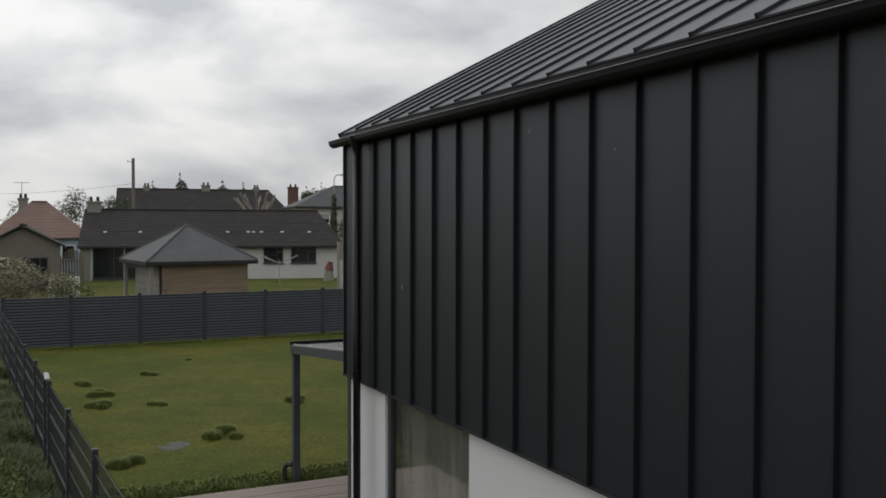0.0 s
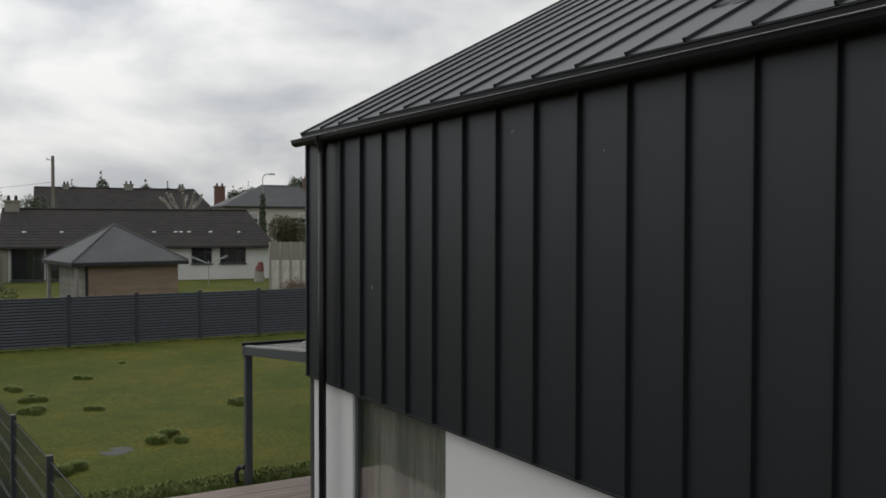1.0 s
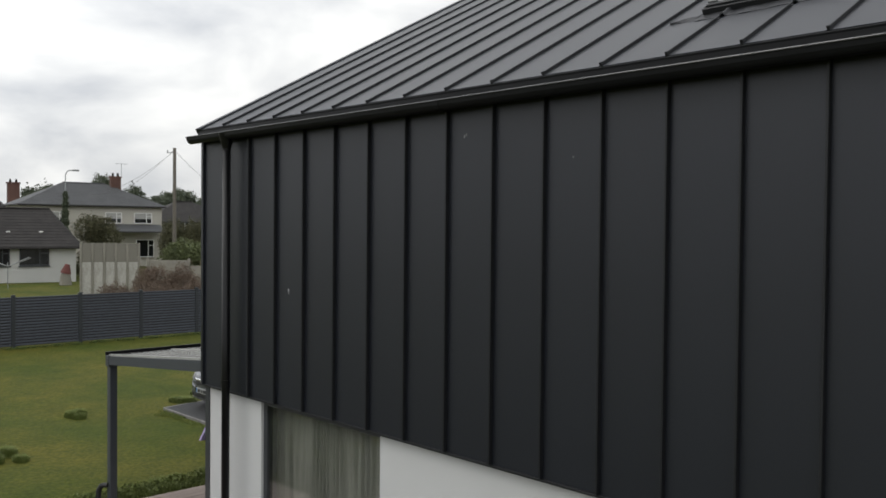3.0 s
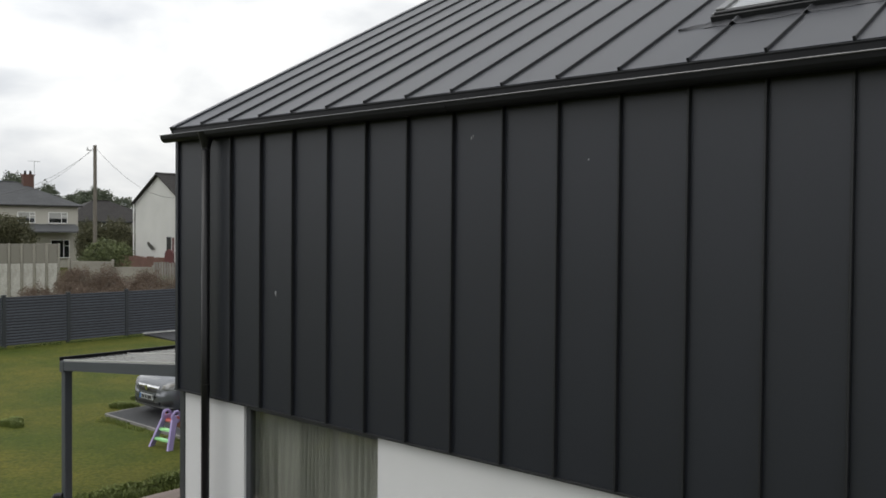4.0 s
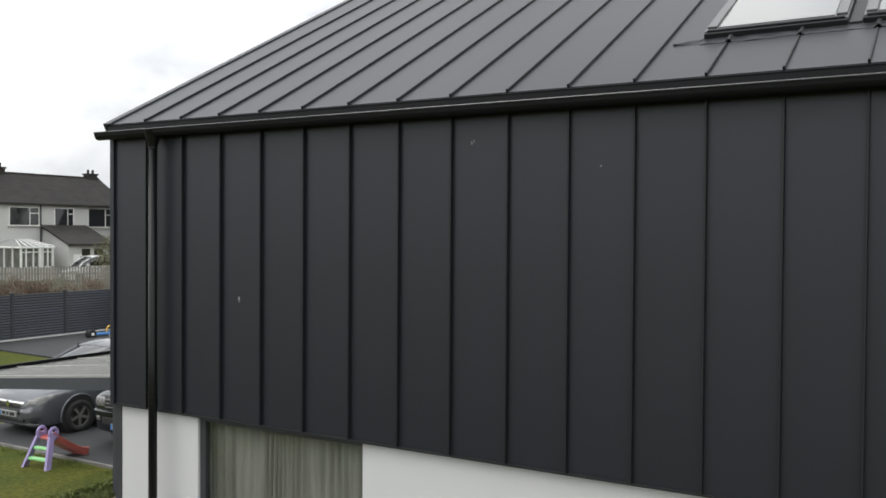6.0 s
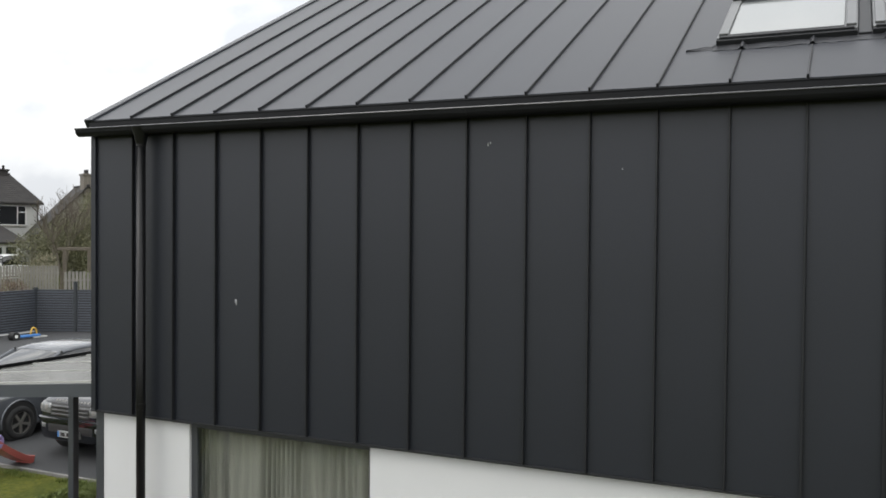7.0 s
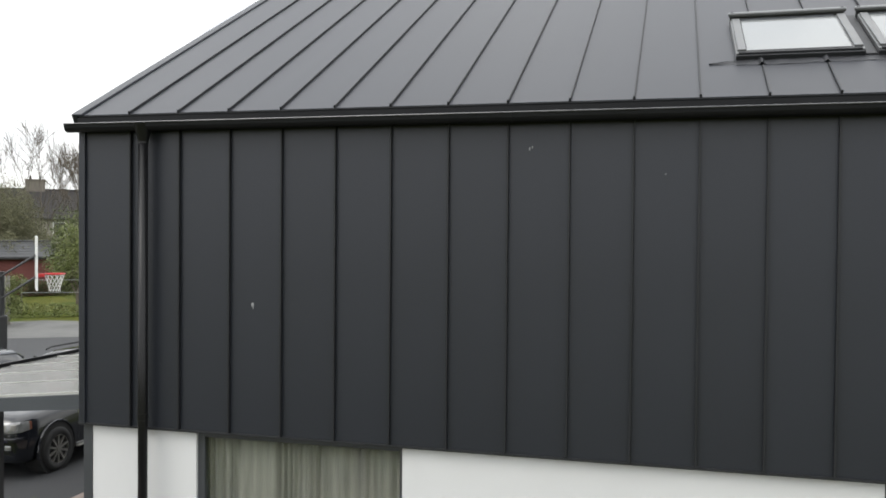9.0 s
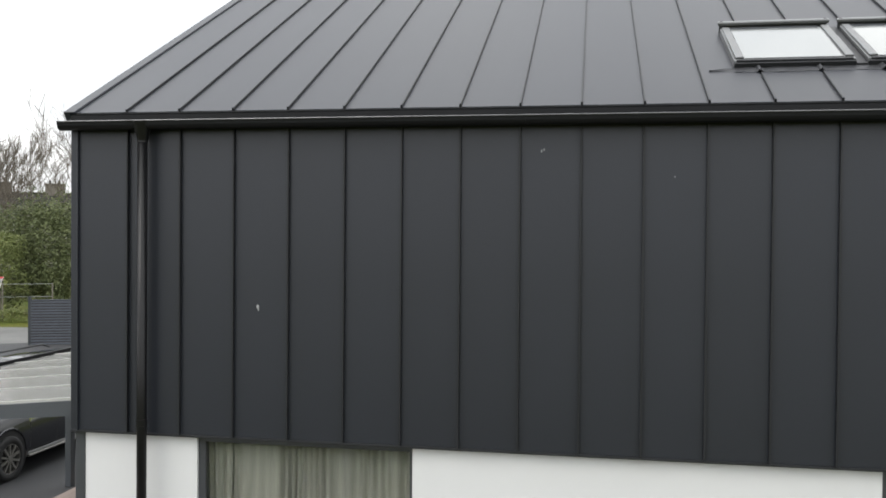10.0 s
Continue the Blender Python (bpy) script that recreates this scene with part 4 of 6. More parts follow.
        for k, y in enumerate((wb_front, wb_front + wheelbase)):
            # dark disc just proud of the body paints the shaded arch hollow
            bm = B()
            tube(bm, (s * (w - 0.32), y, r + 0.02), (s * (w + 0.006), y, r + 0.02), r + 0.075, r + 0.075, 32)
            part("arch_shade_disc", bm, DARK, root)
            bm = B()
            pts = []
            for i in range(15):
                a = math.radians(-12 + 204 * i / 14)
                pts.append((s * (w + 0.004), y + math.cos(a) * (r + 0.09), r + 0.02 + math.sin(a) * (r + 0.09)))
            sweep(bm, pts, 0.022, 6)
            part("arch_lip", bm, paint, root)
            wheel(root, s * (w - 0.068), y, r, 0.23, s, spokes)
        if tall:
            patch("headlight", tree, [(s * w * 0.52, 0.79), (s * w * 0.91, 0.805), (s * w * 0.91, 0.975), (s * w * 0.52, 0.965)], LAMPGLASS, root, 0.012, "clear twin-lamp headlight")
            patch("side_lamp", tree, [(0.13, 0.81), (0.27, 0.825), (0.27, 0.97), (0.13, 0.97)], LAMPGLASS, root, 0.010, "clear wrapped lamp end", 6, 4, (-s, 0, 0))
            patch("indicator", tree, [(0.27, 0.825), (0.315, 0.83), (0.315, 0.965), (0.27, 0.965)], AMBER, root, 0.008, "amber indicator lens", 6, 4, (-s, 0, 0))
            for q in (0.64, 0.80):
                patch("lamp_bowl", tree, [(s * w * q - 0.05, 0.835), (s * w * q + 0.05, 0.835), (s * w * q + 0.05, 0.945), (s * w * q - 0.05, 0.945)], ALLOY, root, 0.017, "", 6, 6)
            patch("fog_lamp", tree, [(s * w * 0.66, 0.52), (s * w * 0.78, 0.52), (s * w * 0.78, 0.60), (s * w * 0.66, 0.60)], LAMPGLASS, root, 0.012)
            patch("side_vent", tree, [(wb_front + r + 0.2, 0.86), (wb_front + r + 0.5, 0.88), (wb_front + r + 0.5, 0.99), (wb_front + r + 0.2, 0.97)], CHROME, root, 0.008, "", 6, 4, (-s, 0, 0))
            bm = B()
            box(bm, (s * (w - 0.04), wb_front + r + 0.1, 0.30), (s * (w + 0.07), wb_front + wheelbase - r - 0.1, 0.335), 0.012)
            part("side_step", bm, ALLOY, root)
        else:
            patch("headlight", tree, [(s * w * 0.49, 0.625), (s * w * 0.86, 0.635), (s * w * 0.975, 0.865), (s * w * 0.66, 0.775)], LAMPGLASS, root, 0.010, "clear almond-shaped headlight", 12, 6)
            for (u, v) in ((0.62, 0.695), (0.78, 0.735)):
                patch("lamp_bowl", tree, [(s * w * u - 0.045, v - 0.04), (s * w * u + 0.045, v - 0.035), (s * w * u + 0.045, v + 0.045), (s * w * u - 0.045, v + 0.035)], ALLOY, root, 0.015, "", 6, 6)
            patch("fog_recess", tree, [(s * 0.50, 0.31), (s * 0.76, 0.34), (s * 0.74, 0.42), (s * 0.52, 0.40)], BLACK_PLASTIC, root, 0.004)
        # door shut lines and handles
        for fy in (wb_front + r + 0.22, length * 0.46, length * 0.70):
            patch("door_gap", tree, [(fy - 0.006, 0.36), (fy + 0.006, 0.36), (fy + 0.006, belt - 0.08), (fy - 0.006, belt - 0.08)], DARK, root, 0.002, "", 2, 8, (-s, 0, 0))
        for fy in (length * 0.42, length * 0.66):
            patch("door_handle", tree, [(fy - 0.1, belt - 0.17), (fy + 0.1, belt - 0.16), (fy + 0.1, belt - 0.125), (fy - 0.1, belt - 0.135)], paint, root, 0.03, "", 4, 3, (-s, 0, 0))
    # front
    if tall:
        patch("grille_recess", tree, [(-w * 0.53, 0.745), (w * 0.53, 0.745), (w * 0.53, 0.985), (-w * 0.53, 0.985)], BLACK_PLASTIC, root, 0.006, "", 14, 6)
        for z in (0.785, 0.855, 0.925):
            patch("grille_bar", tree, [(-w * 0.50, z - 0.020), (w * 0.50, z - 0.020), (w * 0.50, z + 0.020), (-w * 0.50, z + 0.020)], GRILLE_GREY, root, 0.024, "", 14, 3)
        patch("bumper", tree, [(-w * 0.93, 0.645), (w * 0.93, 0.645), (w * 0.93, 0.725), (-w * 0.93, 0.725)], paint, root, 0.045, "", 20, 4)
        patch("lower_intake", tree, [(-w * 0.58, 0.46), (w * 0.58, 0.46), (w * 0.60, 0.60), (-w * 0.60, 0.60)], BLACK_PLASTIC, root, 0.008, "", 14, 4)
        for i in range(11):
            if i != 5:
                x = -w * 0.42 + i * w * 0.084
                patch("badge_bar", tree, [(x - 0.02, 1.012), (x + 0.02, 1.012), (x + 0.02, 1.040), (x - 0.02, 1.040)], ALLOY, root, 0.006, "", 2, 2)
        plate_z, plate_y = 0.445, -0.035
    else:
        patch("grille", tree, [(-0.33, 0.565), (0.33, 0.565), (0.40, 0.655), (-0.40, 0.655)], BLACK_PLASTIC, root, 0.006, "", 12, 4)
        patch("chrome_bar", tree, [(-0.40, 0.640), (0.40, 0.640), (0.44, 0.690), (-0.44, 0.690)], CHROME, root, 0.014, "wide chrome grille bar", 14, 3)
        bm = B()
        tube(bm, (0, -0.03, 0.640), (0, 0.05, 0.640), 0.058, 0.062, 22)
        part("badge", bm, CHROME, root, "round plain chrome badge")
        patch("lower_intake", tree, [(-0.44, 0.29), (0.44, 0.29), (0.42, 0.365), (-0.42, 0.365)], BLACK_PLASTIC, root, 0.006, "", 12, 4)
        patch("bumper_strip", tree, [(-0.80, 0.245), (0.80, 0.245), (0.80, 0.275), (-0.80, 0.275)], GRILLE_GREY, root, 0.012, "", 18, 2)
        plate_z, plate_y = 0.445, -0.022
    bm = B()
    box(bm, (-0.26, plate_y - 0.008, plate_z - 0.055), (0.26, plate_y + 0.05, plate_z + 0.055), 0.004)
    pl = part("number_plate", bm, PLATE, root, "white plate with plain dark bars")
    for x0, x1 in ((-0.18, -0.08), (-0.04, 0.02), (0.06, 0.21)):
        bm = B()
        box(bm, (x0, plate_y - 0.011, plate_z - 0.033), (x1, plate_y - 0.006, plate_z + 0.033))
        part("bar", bm, BLACK_PLASTIC, pl)
    bm = B()
    box(bm, (-0.257, plate_y - 0.010, plate_z - 0.052), (-0.215, plate_y - 0.006, plate_z + 0.052))
    part("band", bm, BLUE, pl)
    return root


car("car", "silver-grey people carrier parked on the tarmac", Matrix.Translation((-8.70, 4.56, 0.03)), 1.80, 1.63, 1.02, 0.92, 0.93, 2.70, 4.47, 0.325, PAINT_SILVER, False, 5)
car("car", "black four-wheel-drive car with grey grille parked on the tarmac", Matrix.Translation((-5.74, 4.84, 0.03)), 1.81, 1.78, 1.13, 1.06, 0.86, 2.745, 4.79, 0.375, PAINT_BLACK, True, 10)


# ---- toys on the grass and tarmac ----
def toy_slide():
    root = thing("toy_slide", "small purple and coral plastic slide with green steps", "toy slide", at=Matrix.Translation((-6.20, 3.40, -0.02)) @ Matrix.Rotation(radians(7), 4, "Z") @ Matrix.Scale(0.83, 4))
    for s in (1, -1):
        bm = B()
        x = s * 0.33
        prism(bm, [(-0.06, 0.0), (0.07, 0.0), (0.30, 0.60), (0.40, 0.62), (0.40, 0.72), (0.24, 0.72), (0.17, 0.62)], x - 0.03, x + 0.03, "x")
        for v in bm.verts:
            v.co.x -= s * 0.24 * v.co.z
        part("side_panel", bm, PURPLE, root)
        bm = B()
        pts = [(s * 0.17, 0.31 + 0.105 * math.cos(a), 0.69 + 0.12 * math.sin(a)) for a in [2 * math.pi * i / 18 for i in range(19)]]
        sweep(bm, pts, 0.034, 8)
        part("hand_loop", bm, PURPLE, root)
    for y, z in ((0.08, 0.19), (0.17, 0.40)):
        bm = B()
        k = 0.30 - 0.24 * z
        box(bm, (-k, y - 0.05, z - 0.03), (k, y + 0.05, z + 0.03), 0.012)
        part("step", bm, LIME, root)
    bm = B()
    rings = []
    for i in range(11):
        t = i / 10
        y = 0.30 + 0.95 * t
        z = 0.56 * (1 - t) ** 1.25 + 0.07 + 0.05 * max(0, t - 0.85) * 4
        rings.append([(-0.21, y, z + 0.10), (-0.18, y, z + 0.11), (-0.15, y, z + 0.01), (0.15, y, z + 0.01), (0.18, y, z + 0.11), (0.21, y, z + 0.10), (0.19, y, z - 0.04), (-0.19, y, z - 0.04)])
    loft(bm, rings)
    box(bm, (-0.2, 1.12, 0.0), (0.2, 1.25, 0.08), 0.02)
    part("chute", bm, CORAL, root, "coral red slide chute")
    bm = B()
    box(bm, (-0.17, 0.24, 0.56), (0.17, 0.42, 0.61), 0.015)
    part("platform", bm, CORAL, root)


toy_slide()


def toy_car():
    root = thing("ride_on_toy", "blue ride-on toy with black wheel and yellow handle", "toy", at=pose(-20.62, 15.78, 0.03, 0, 0, 86) @ Matrix.Scale(0.66, 4))
    bm = B()
    box(bm, (0.0, -0.16, 0.08), (1.5, 0.16, 0.22), 0.05, 2)
    part("body", bm, BLUE, root)
    bm = B()
    tube(bm, (-0.05, -0.2, 0.2), (-0.05, 0.2, 0.2), 0.24, 0.24, 22)
    part("wheel", bm, BLACK_PLASTIC, root)
    bm = B()
    tube(bm, (-0.05, -0.21, 0.2), (-0.05, 0.21, 0.2), 0.09, 0.09, 16)
    part("hub", bm, UPVC, root)
    bm = B()
    sweep(bm, [(1.15 + 0.19 * math.cos(a), 0, 0.22 + 0.36 * math.sin(a)) for a in [math.pi * i / 12 for i in range(13)]], 0.04, 8)
    part("handle", bm, YELLOW, root)
    bm = B()
    box(bm, (1.0, -0.2, 0.0), (1.9, 0.2, 0.08), 0.02)
    part("footboard", bm, PALE, root)


toy_car()


def hoop():
    root = thing("basketball_hoop", "free-standing basketball hoop with black padded post and red rim", "basketball hoop", at=pose(-9.82, 10.08, 0.03, 0, 0, 41))
    bm = B()
    tube(bm, (0, 0, 0.1), (0, 0, 3.12), 0.065, 0.065, 12)
    part("post", bm, BLACK_PLASTIC, root)
    bm = B()
    box(bm, (-0.12, -0.11, 0.35), (0.12, 0.11, 2.1), 0.04, 2)
    part("pad", bm, BLACK_PLASTIC, root, "black foam post pad")
    bm = B()
    box(bm, (-1.1, -0.4, 0.0), (0.25, 0.4, 0.2), 0.06, 2)
    part("base", bm, BLACK_PLASTIC, root)
    for p, q, r in (((-0.16, 0, 0.55), (-0.42, 0, 2.86), 0.055), ((-0.48, 0, 0.30), (-0.45, 0, 2.70), 0.018), ((-0.48, 0, 0.78), (-0.22, 0, 0.50), 0.018), ((-0.48, 0, 0.42), (-0.22, 0, 0.50), 0.018)):
        bm = B()
        tube(bm, p, q, r, r, 10)
        part("brace", bm, BLACK_PLASTIC, root)
    for x0, z0, z1 in ((-0.42, 2.74, 3.5), (0.0, 2.5, 2.98)):
        for y in (-0.1, 0.1):
            bm = B()
            tube(bm, (x0, y, z0), (0.72, y, z1), 0.022, 0.022, 8)
            part("arm", bm, BLACK_PLASTIC, root)
    bm = B()
    box(bm, (0.72, -0.55, 2.68), (0.755, 0.55, 3.95), 0.008)
    part("backboard", bm, UPVC, root, "white backboard")
    bm = B()
    C = (1.13, 0, 3.05)
    sweep(bm, [(C[0] + 0.228 * math.cos(a), 0.228 * math.sin(a), C[2]) for a in [2 * math.pi * i / 24 for i in range(25)]], 0.016, 8)
    box(bm, (0.75, -0.08, 2.98), (0.92, 0.08, 3.06), 0.01)
    part("rim", bm, RED, root, "red steel rim")
    bm = B()
    for i in range(12):
        for s in (1, -1):
            pts = []
            for j in range(6):
                t = j / 5
                a = 2 * math.pi * (i + s * 0.5 * j) / 12
                rr = 0.225 - 0.10 * min(1, t * 1.3)
                pts.append((C[0] + rr * math.cos(a), rr * math.sin(a), C[2] - 0.42 * t))
            sweep(bm, pts, 0.006, 4)
    part("net", bm, WHITE_CORD, root, "white cord net")


hoop()


# ---- wire fence on the other side ----
def wire_fence():
    root = thing("wire_fence", "dark steel mesh fence panels on slim posts", "fence")
    f = lambda x: -2.93 + (x + 3.44) * 0.066
    L = 2.5
    ang = math.atan2(0.066, 1)
    bm = B()
    for z in (0.10, 0.36, 0.40, 0.74, 1.02, 1.06, 1.30, 1.52):
        tube(bm, (0, 0, z), (L, 0, z), 0.0042, None, 5)
    for i in range(1, 50):
        tube(bm, (i * 0.05, 0.007, 0.06), (i * 0.05, 0.007, 1.54), 0.0024, None, 4, False)
    mesh = mesh_of("mesh_panel", bm, WIRE)
    bm = B()
    box(bm, (-0.035, -0.035, -0.1), (0.035, 0.035, 1.56), 0.006)
    box(bm, (-0.039, -0.039, 1.56), (0.039, 0.039, 1.585), 0.008)
    for z in (0.35, 0.95, 1.45):
        box(bm, (-0.042, -0.042, z - 0.02), (0.042, 0.042, z + 0.02), 0.004)
    pm = mesh_of("post", bm, WIRE)
    x = -22.15
    m = Matrix.Translation((x, f(x), 0)) @ Matrix.Rotation(ang, 4, "Z")
    piece("post", pm, root, m)
    piece("mesh_panel", mesh, root, m @ Matrix.Diagonal((0.575, 1, 1, 1)))
    x = -20.71
    while x < 5:
        m = Matrix.Translation((x, f(x), 0)) @ Matrix.Rotation(ang, 4, "Z")
        piece("post", pm, root, m)
        piece("mesh_panel", mesh, root, m)
        x += L * math.cos(ang)
    piece("post", pm, root, Matrix.Translation((-6.42, f(-6.42), 0.02)) @ Matrix.Rotation(ang, 4, "Z"))
    bm = B()
    box(bm, (-6.40, f(-6.1) - 0.045, 1.590), (-5.74, f(-6.1) + 0.035, 1.625), 0.010)
    part("rail_cover", bm, GALV, root, "pale strip over two posts of the fence")


wire_fence()


# ---- grass tufts and verges ----
def blades(spots, mat, name, label, category, seed, h=0.16, per=60, spread=0.3, wid=0.012):
    rng = np.random.default_rng(seed)
    V, F = [], []
    for (x, y, s) in spots:
        wide = spread * s ** 0.5
        for _ in range(int(per * s)):
            a, r = rng.uniform(0, 6.283), wide * math.sqrt(rng.uniform(0, 1))
            px, py = x + 1.35 * r * math.cos(a), y + r * math.sin(a)
            hh = h * s ** 0.3 * rng.uniform(0.65, 1.15) * (0.25 + 0.85 * math.sqrt(max(0.0, 1 - (r / wide) ** 2)))
            b = a + rng.normal(0, 1.1)
            lean = hh * rng.uniform(0.3, 1.1)
            dx, dy = math.cos(b), math.sin(b)
            k = len(V)
            V += [(px - dy * wid, py + dx * wid, -0.03), (px + dy * wid, py - dx * wid, -0.03), (px + dx * lean * 0.4 + dy * wid * 0.7, py + dy * lean * 0.4 - dx * wid * 0.7, hh * 0.65), (px + dx * lean * 0.4 - dy * wid * 0.7, py + dy * lean * 0.4 + dx * wid * 0.7, hh * 0.65), (px + dx * lean, py + dy * lean, hh * 0.92)]
            F += [(k, k + 1, k + 2, k + 3), (k + 3, k + 2, k + 4)]
    me = bpy.data.meshes.new(name)
    me.from_pydata(V, [], F)
    me.materials.append(mat)
    ob = new(name, me)
    return tagged(ob, label, category, kind="stuff")


for i, (x, y, s) in enumerate(((-13.0, -1.77, 1.6), (-11.33, -2.02, 1.5), (-7.52, -0.01, 1.6), (-10.05, 2.26, 1.6), (-15.42, -0.27, 0.7), (-14.5, -2.07, 0.8), (-11.05, -0.65, 0.6), (-5.85, -1.75, 1.8), (-10.5, 5.1, 2.2), (-17.6, 1.2, 0.4))):
    rr = random.Random(i)
    spots = [(x + rr.uniform(-0.22, 0.22) * s, y + rr.uniform(-0.2, 0.2) * s, s * rr.uniform(0.3, 0.9)) for _ in range(3)]
    tagged(blades(spots, LEAF_TUFT, "grass_tuft", "coarse green tuft of uncut grass in the lawn", "grass tuft", i, 0.115, 520, 0.19, 0.0045), group="lawn tufts")
rg = random.Random(4)
blades([(-3.75 - abs(rg.gauss(0, 0.22)), rg.uniform(-2.6, 4.0), rg.uniform(0.5, 1.3)) for _ in range(105)], LEAF_TUFT, "verge_grass", "uncut green grass and weeds along the deck edge", "grass", 31, 0.10, 150, 0.24, 0.005)
blades([(rg.uniform(-9.5, -3.9), 4.0 - abs(rg.gauss(0, 0.08)), rg.uniform(0.2, 0.6)) for _ in range(40)], LEAF_TUFT, "verge_grass", "uncut grass along the driveway edging", "grass", 32, 0.05, 90, 0.2, 0.005)
blades([(-22.0 + rg.uniform(-0.05, 0.2), rg.uniform(-4, 12), rg.uniform(0.2, 0.6)) for _ in range(160)], LEAF_WEED, "fence_grass", "longer grass along the foot of the fence", "grass", 33, 0.08, 60, 0.2, 0.008)
blades([(x, -3.15 + (x + 3.44) * 0.066 - abs(rg.gauss(0, 1.0)), rg.uniform(0.8, 2.2)) for x in [rg.uniform(-21, 3) for _ in range(420)]], LEAF_ROUGH, "rough_grass", "rough uncut grass beyond the wire fence", "grass", 34, 0.22, 190, 0.42, 0.006)


def drain_cover():
    root = thing("drain_cover", "flat grey drain cover set in the lawn", "drain cover", at=pose(-7.15, -0.93, -0.030, 0, 0, 8))
    bm = B()
    tube(bm, (0, 0, -0.06), (0, 0, -0.008), 0.33, 0.33, 28)
    part("rim", bm, COVER_GREY, root)
    bm = B()
    tube(bm, (0, 0, -0.03), (0, 0, -0.004), 0.28, 0.28, 28)
    part("lid", bm, COVER_GREY, root)


drain_cover()


# ---- foliage ----
def leaf_mesh(name, blobs, n, size, mat, seed, flat=0.5):
    """Many small leaf sprays, thick near the outside of uneven clumps."""
    rng = np.random.default_rng(seed)
    V, F = [], []
    vol = np.array([b[3] * b[4] * b[5] for b in blobs]) ** 0.75
    cnt = (n * vol / vol.sum()).astype(int)
    for (cx, cy, cz, rx, ry, rz), c in zip(blobs, cnt):
        d = rng.normal(size=(c, 3))
        d /= np.linalg.norm(d, axis=1)[:, None]
        lump = np.array([0.78 + 0.34 * noise.noise((q[0] * 2.3 + cx, q[1] * 2.3 + cy, q[2] * 2.3 + cz)) + 0.16 * noise.noise((q[0] * 6 + cy, q[1] * 6, q[2] * 6)) for q in d])
        rad = lump * rng.uniform(0.45, 1.06, c) ** 0.55
        P = np.array((cx, cy, cz)) + d * rad[:, None] * np.array((rx, ry, rz))
        s = size * rng.uniform(0.6, 1.5, c)
        a = rng.normal(size=(c, 3))
        a /= np.linalg.norm(a, axis=1)[:, None]
        b = np.cross(a, rng.normal(size=(c, 3)))
        b /= np.linalg.norm(b, axis=1)[:, None]
        for p, u, v, k in zip(P, a, b, s):
            i = len(V)
            V += [tuple(p - u * k), tuple(p - v * k * flat + u * k * 0.1), tuple(p + u * k), tuple(p + v * k * flat)]
            F.append((i, i + 1, i + 2, i + 3))
    me = bpy.data.meshes.new(name)
    me.from_pydata(V, [], F)
    me.materials.append(mat)
    return new(name, me)


def branch_mesh(name, base, height, seed, mat, depth=5, spread=0.55, r0=0.14, upright=0.55, parent=None, first=0.3):
    rng = random.Random(seed)
    bm_v, bm_f = [], []

    def limb(p, q, a, b):
        d = (q - p).normalized()
        u = d.orthogonal().normalized()
        w = d.cross(u)
        k = len(bm_v)
        for c, r in ((p, a), (q, b)):
            for i in range(5):
                t = 6.2832 * i / 5
                bm_v.append(tuple(c + (u * math.cos(t) + w * math.sin(t)) * r))
        for i in range(5):
            bm_f.append((k + i, k + (i + 1) % 5, k + 5 + (i + 1) % 5, k + 5 + i))

    def grow(p, d, length, r, lvl):
        segs = 3
        for s in range(segs):
            d = (d + Vector((rng.gauss(0, 0.12), rng.gauss(0, 0.12), rng.gauss(0.03, 0.08)))).normalized()
            q = p + d * (length / segs)
            limb(p, q, max(r, 0.011), max(r * 0.86, 0.009))
            p, r = q, r * 0.86
            if lvl and s > 0:
                for _ in range(rng.choice((1, 2)) if lvl > 1 else 2):
                    ax = Vector((rng.gauss(0, 1), rng.gauss(0, 1), rng.gauss(0, 0.4))).normalized()
                    nd = (d * upright + ax * spread + Vector((0, 0, 0.25))).normalized()
                    grow(p, nd, length * rng.uniform(0.6, 0.85), r * 0.66, lvl - 1)

    grow(Vector(base), Vector((0, 0, 1)), height * first, r0, depth)
    me = bpy.data.meshes.new(name)
    me.from_pydata(bm_v, [], bm_f)
    me.materials.append(mat)
    ob = new(name, me)
    if parent:
        ob.parent = parent
    return ob


def bare_tree(x, y, h, seed, label="bare deciduous tree with thin upright branches", depth=5):
    root = thing("tree", label, "tree", "bare trees", at=pose(x, y, -0.05))
    branch_mesh("crown", (0, 0, 0), h, seed, BARK, depth, 0.50, 0.009 * h + 0.02, 0.85, root)


def leafy_tree(x, y, h, r, seed, mat, n, size, label, category="tree", low=0.2, name="tree"):
    rng = random.Random(seed)
    root = thing(name, label, category, at=pose(x, y, -0.05))
    branch_mesh("trunk", (0, 0, 0), h * 0.9, seed, BARK, 2, 0.6, 0.02 * h + 0.02, 0.6, root)
    blobs = []
    for i in range(9):
        a = 6.283 * i / 9 + rng.uniform(-0.4, 0.4)
        rr = r * rng.uniform(0.25, 0.65)
        z = h * rng.uniform(low + 0.15, 0.8)
        k = rng.uniform(0.38, 0.62)
        blobs.append((rr * math.cos(a), rr * math.sin(a), z, r * k, r * k, h * k * 0.42))
    blobs.append((0, 0, h * 0.74, r * 0.55, r * 0.55, h * 0.26))
    crown = leaf_mesh("crown", blobs, n, size, mat, seed)
    crown.parent = root


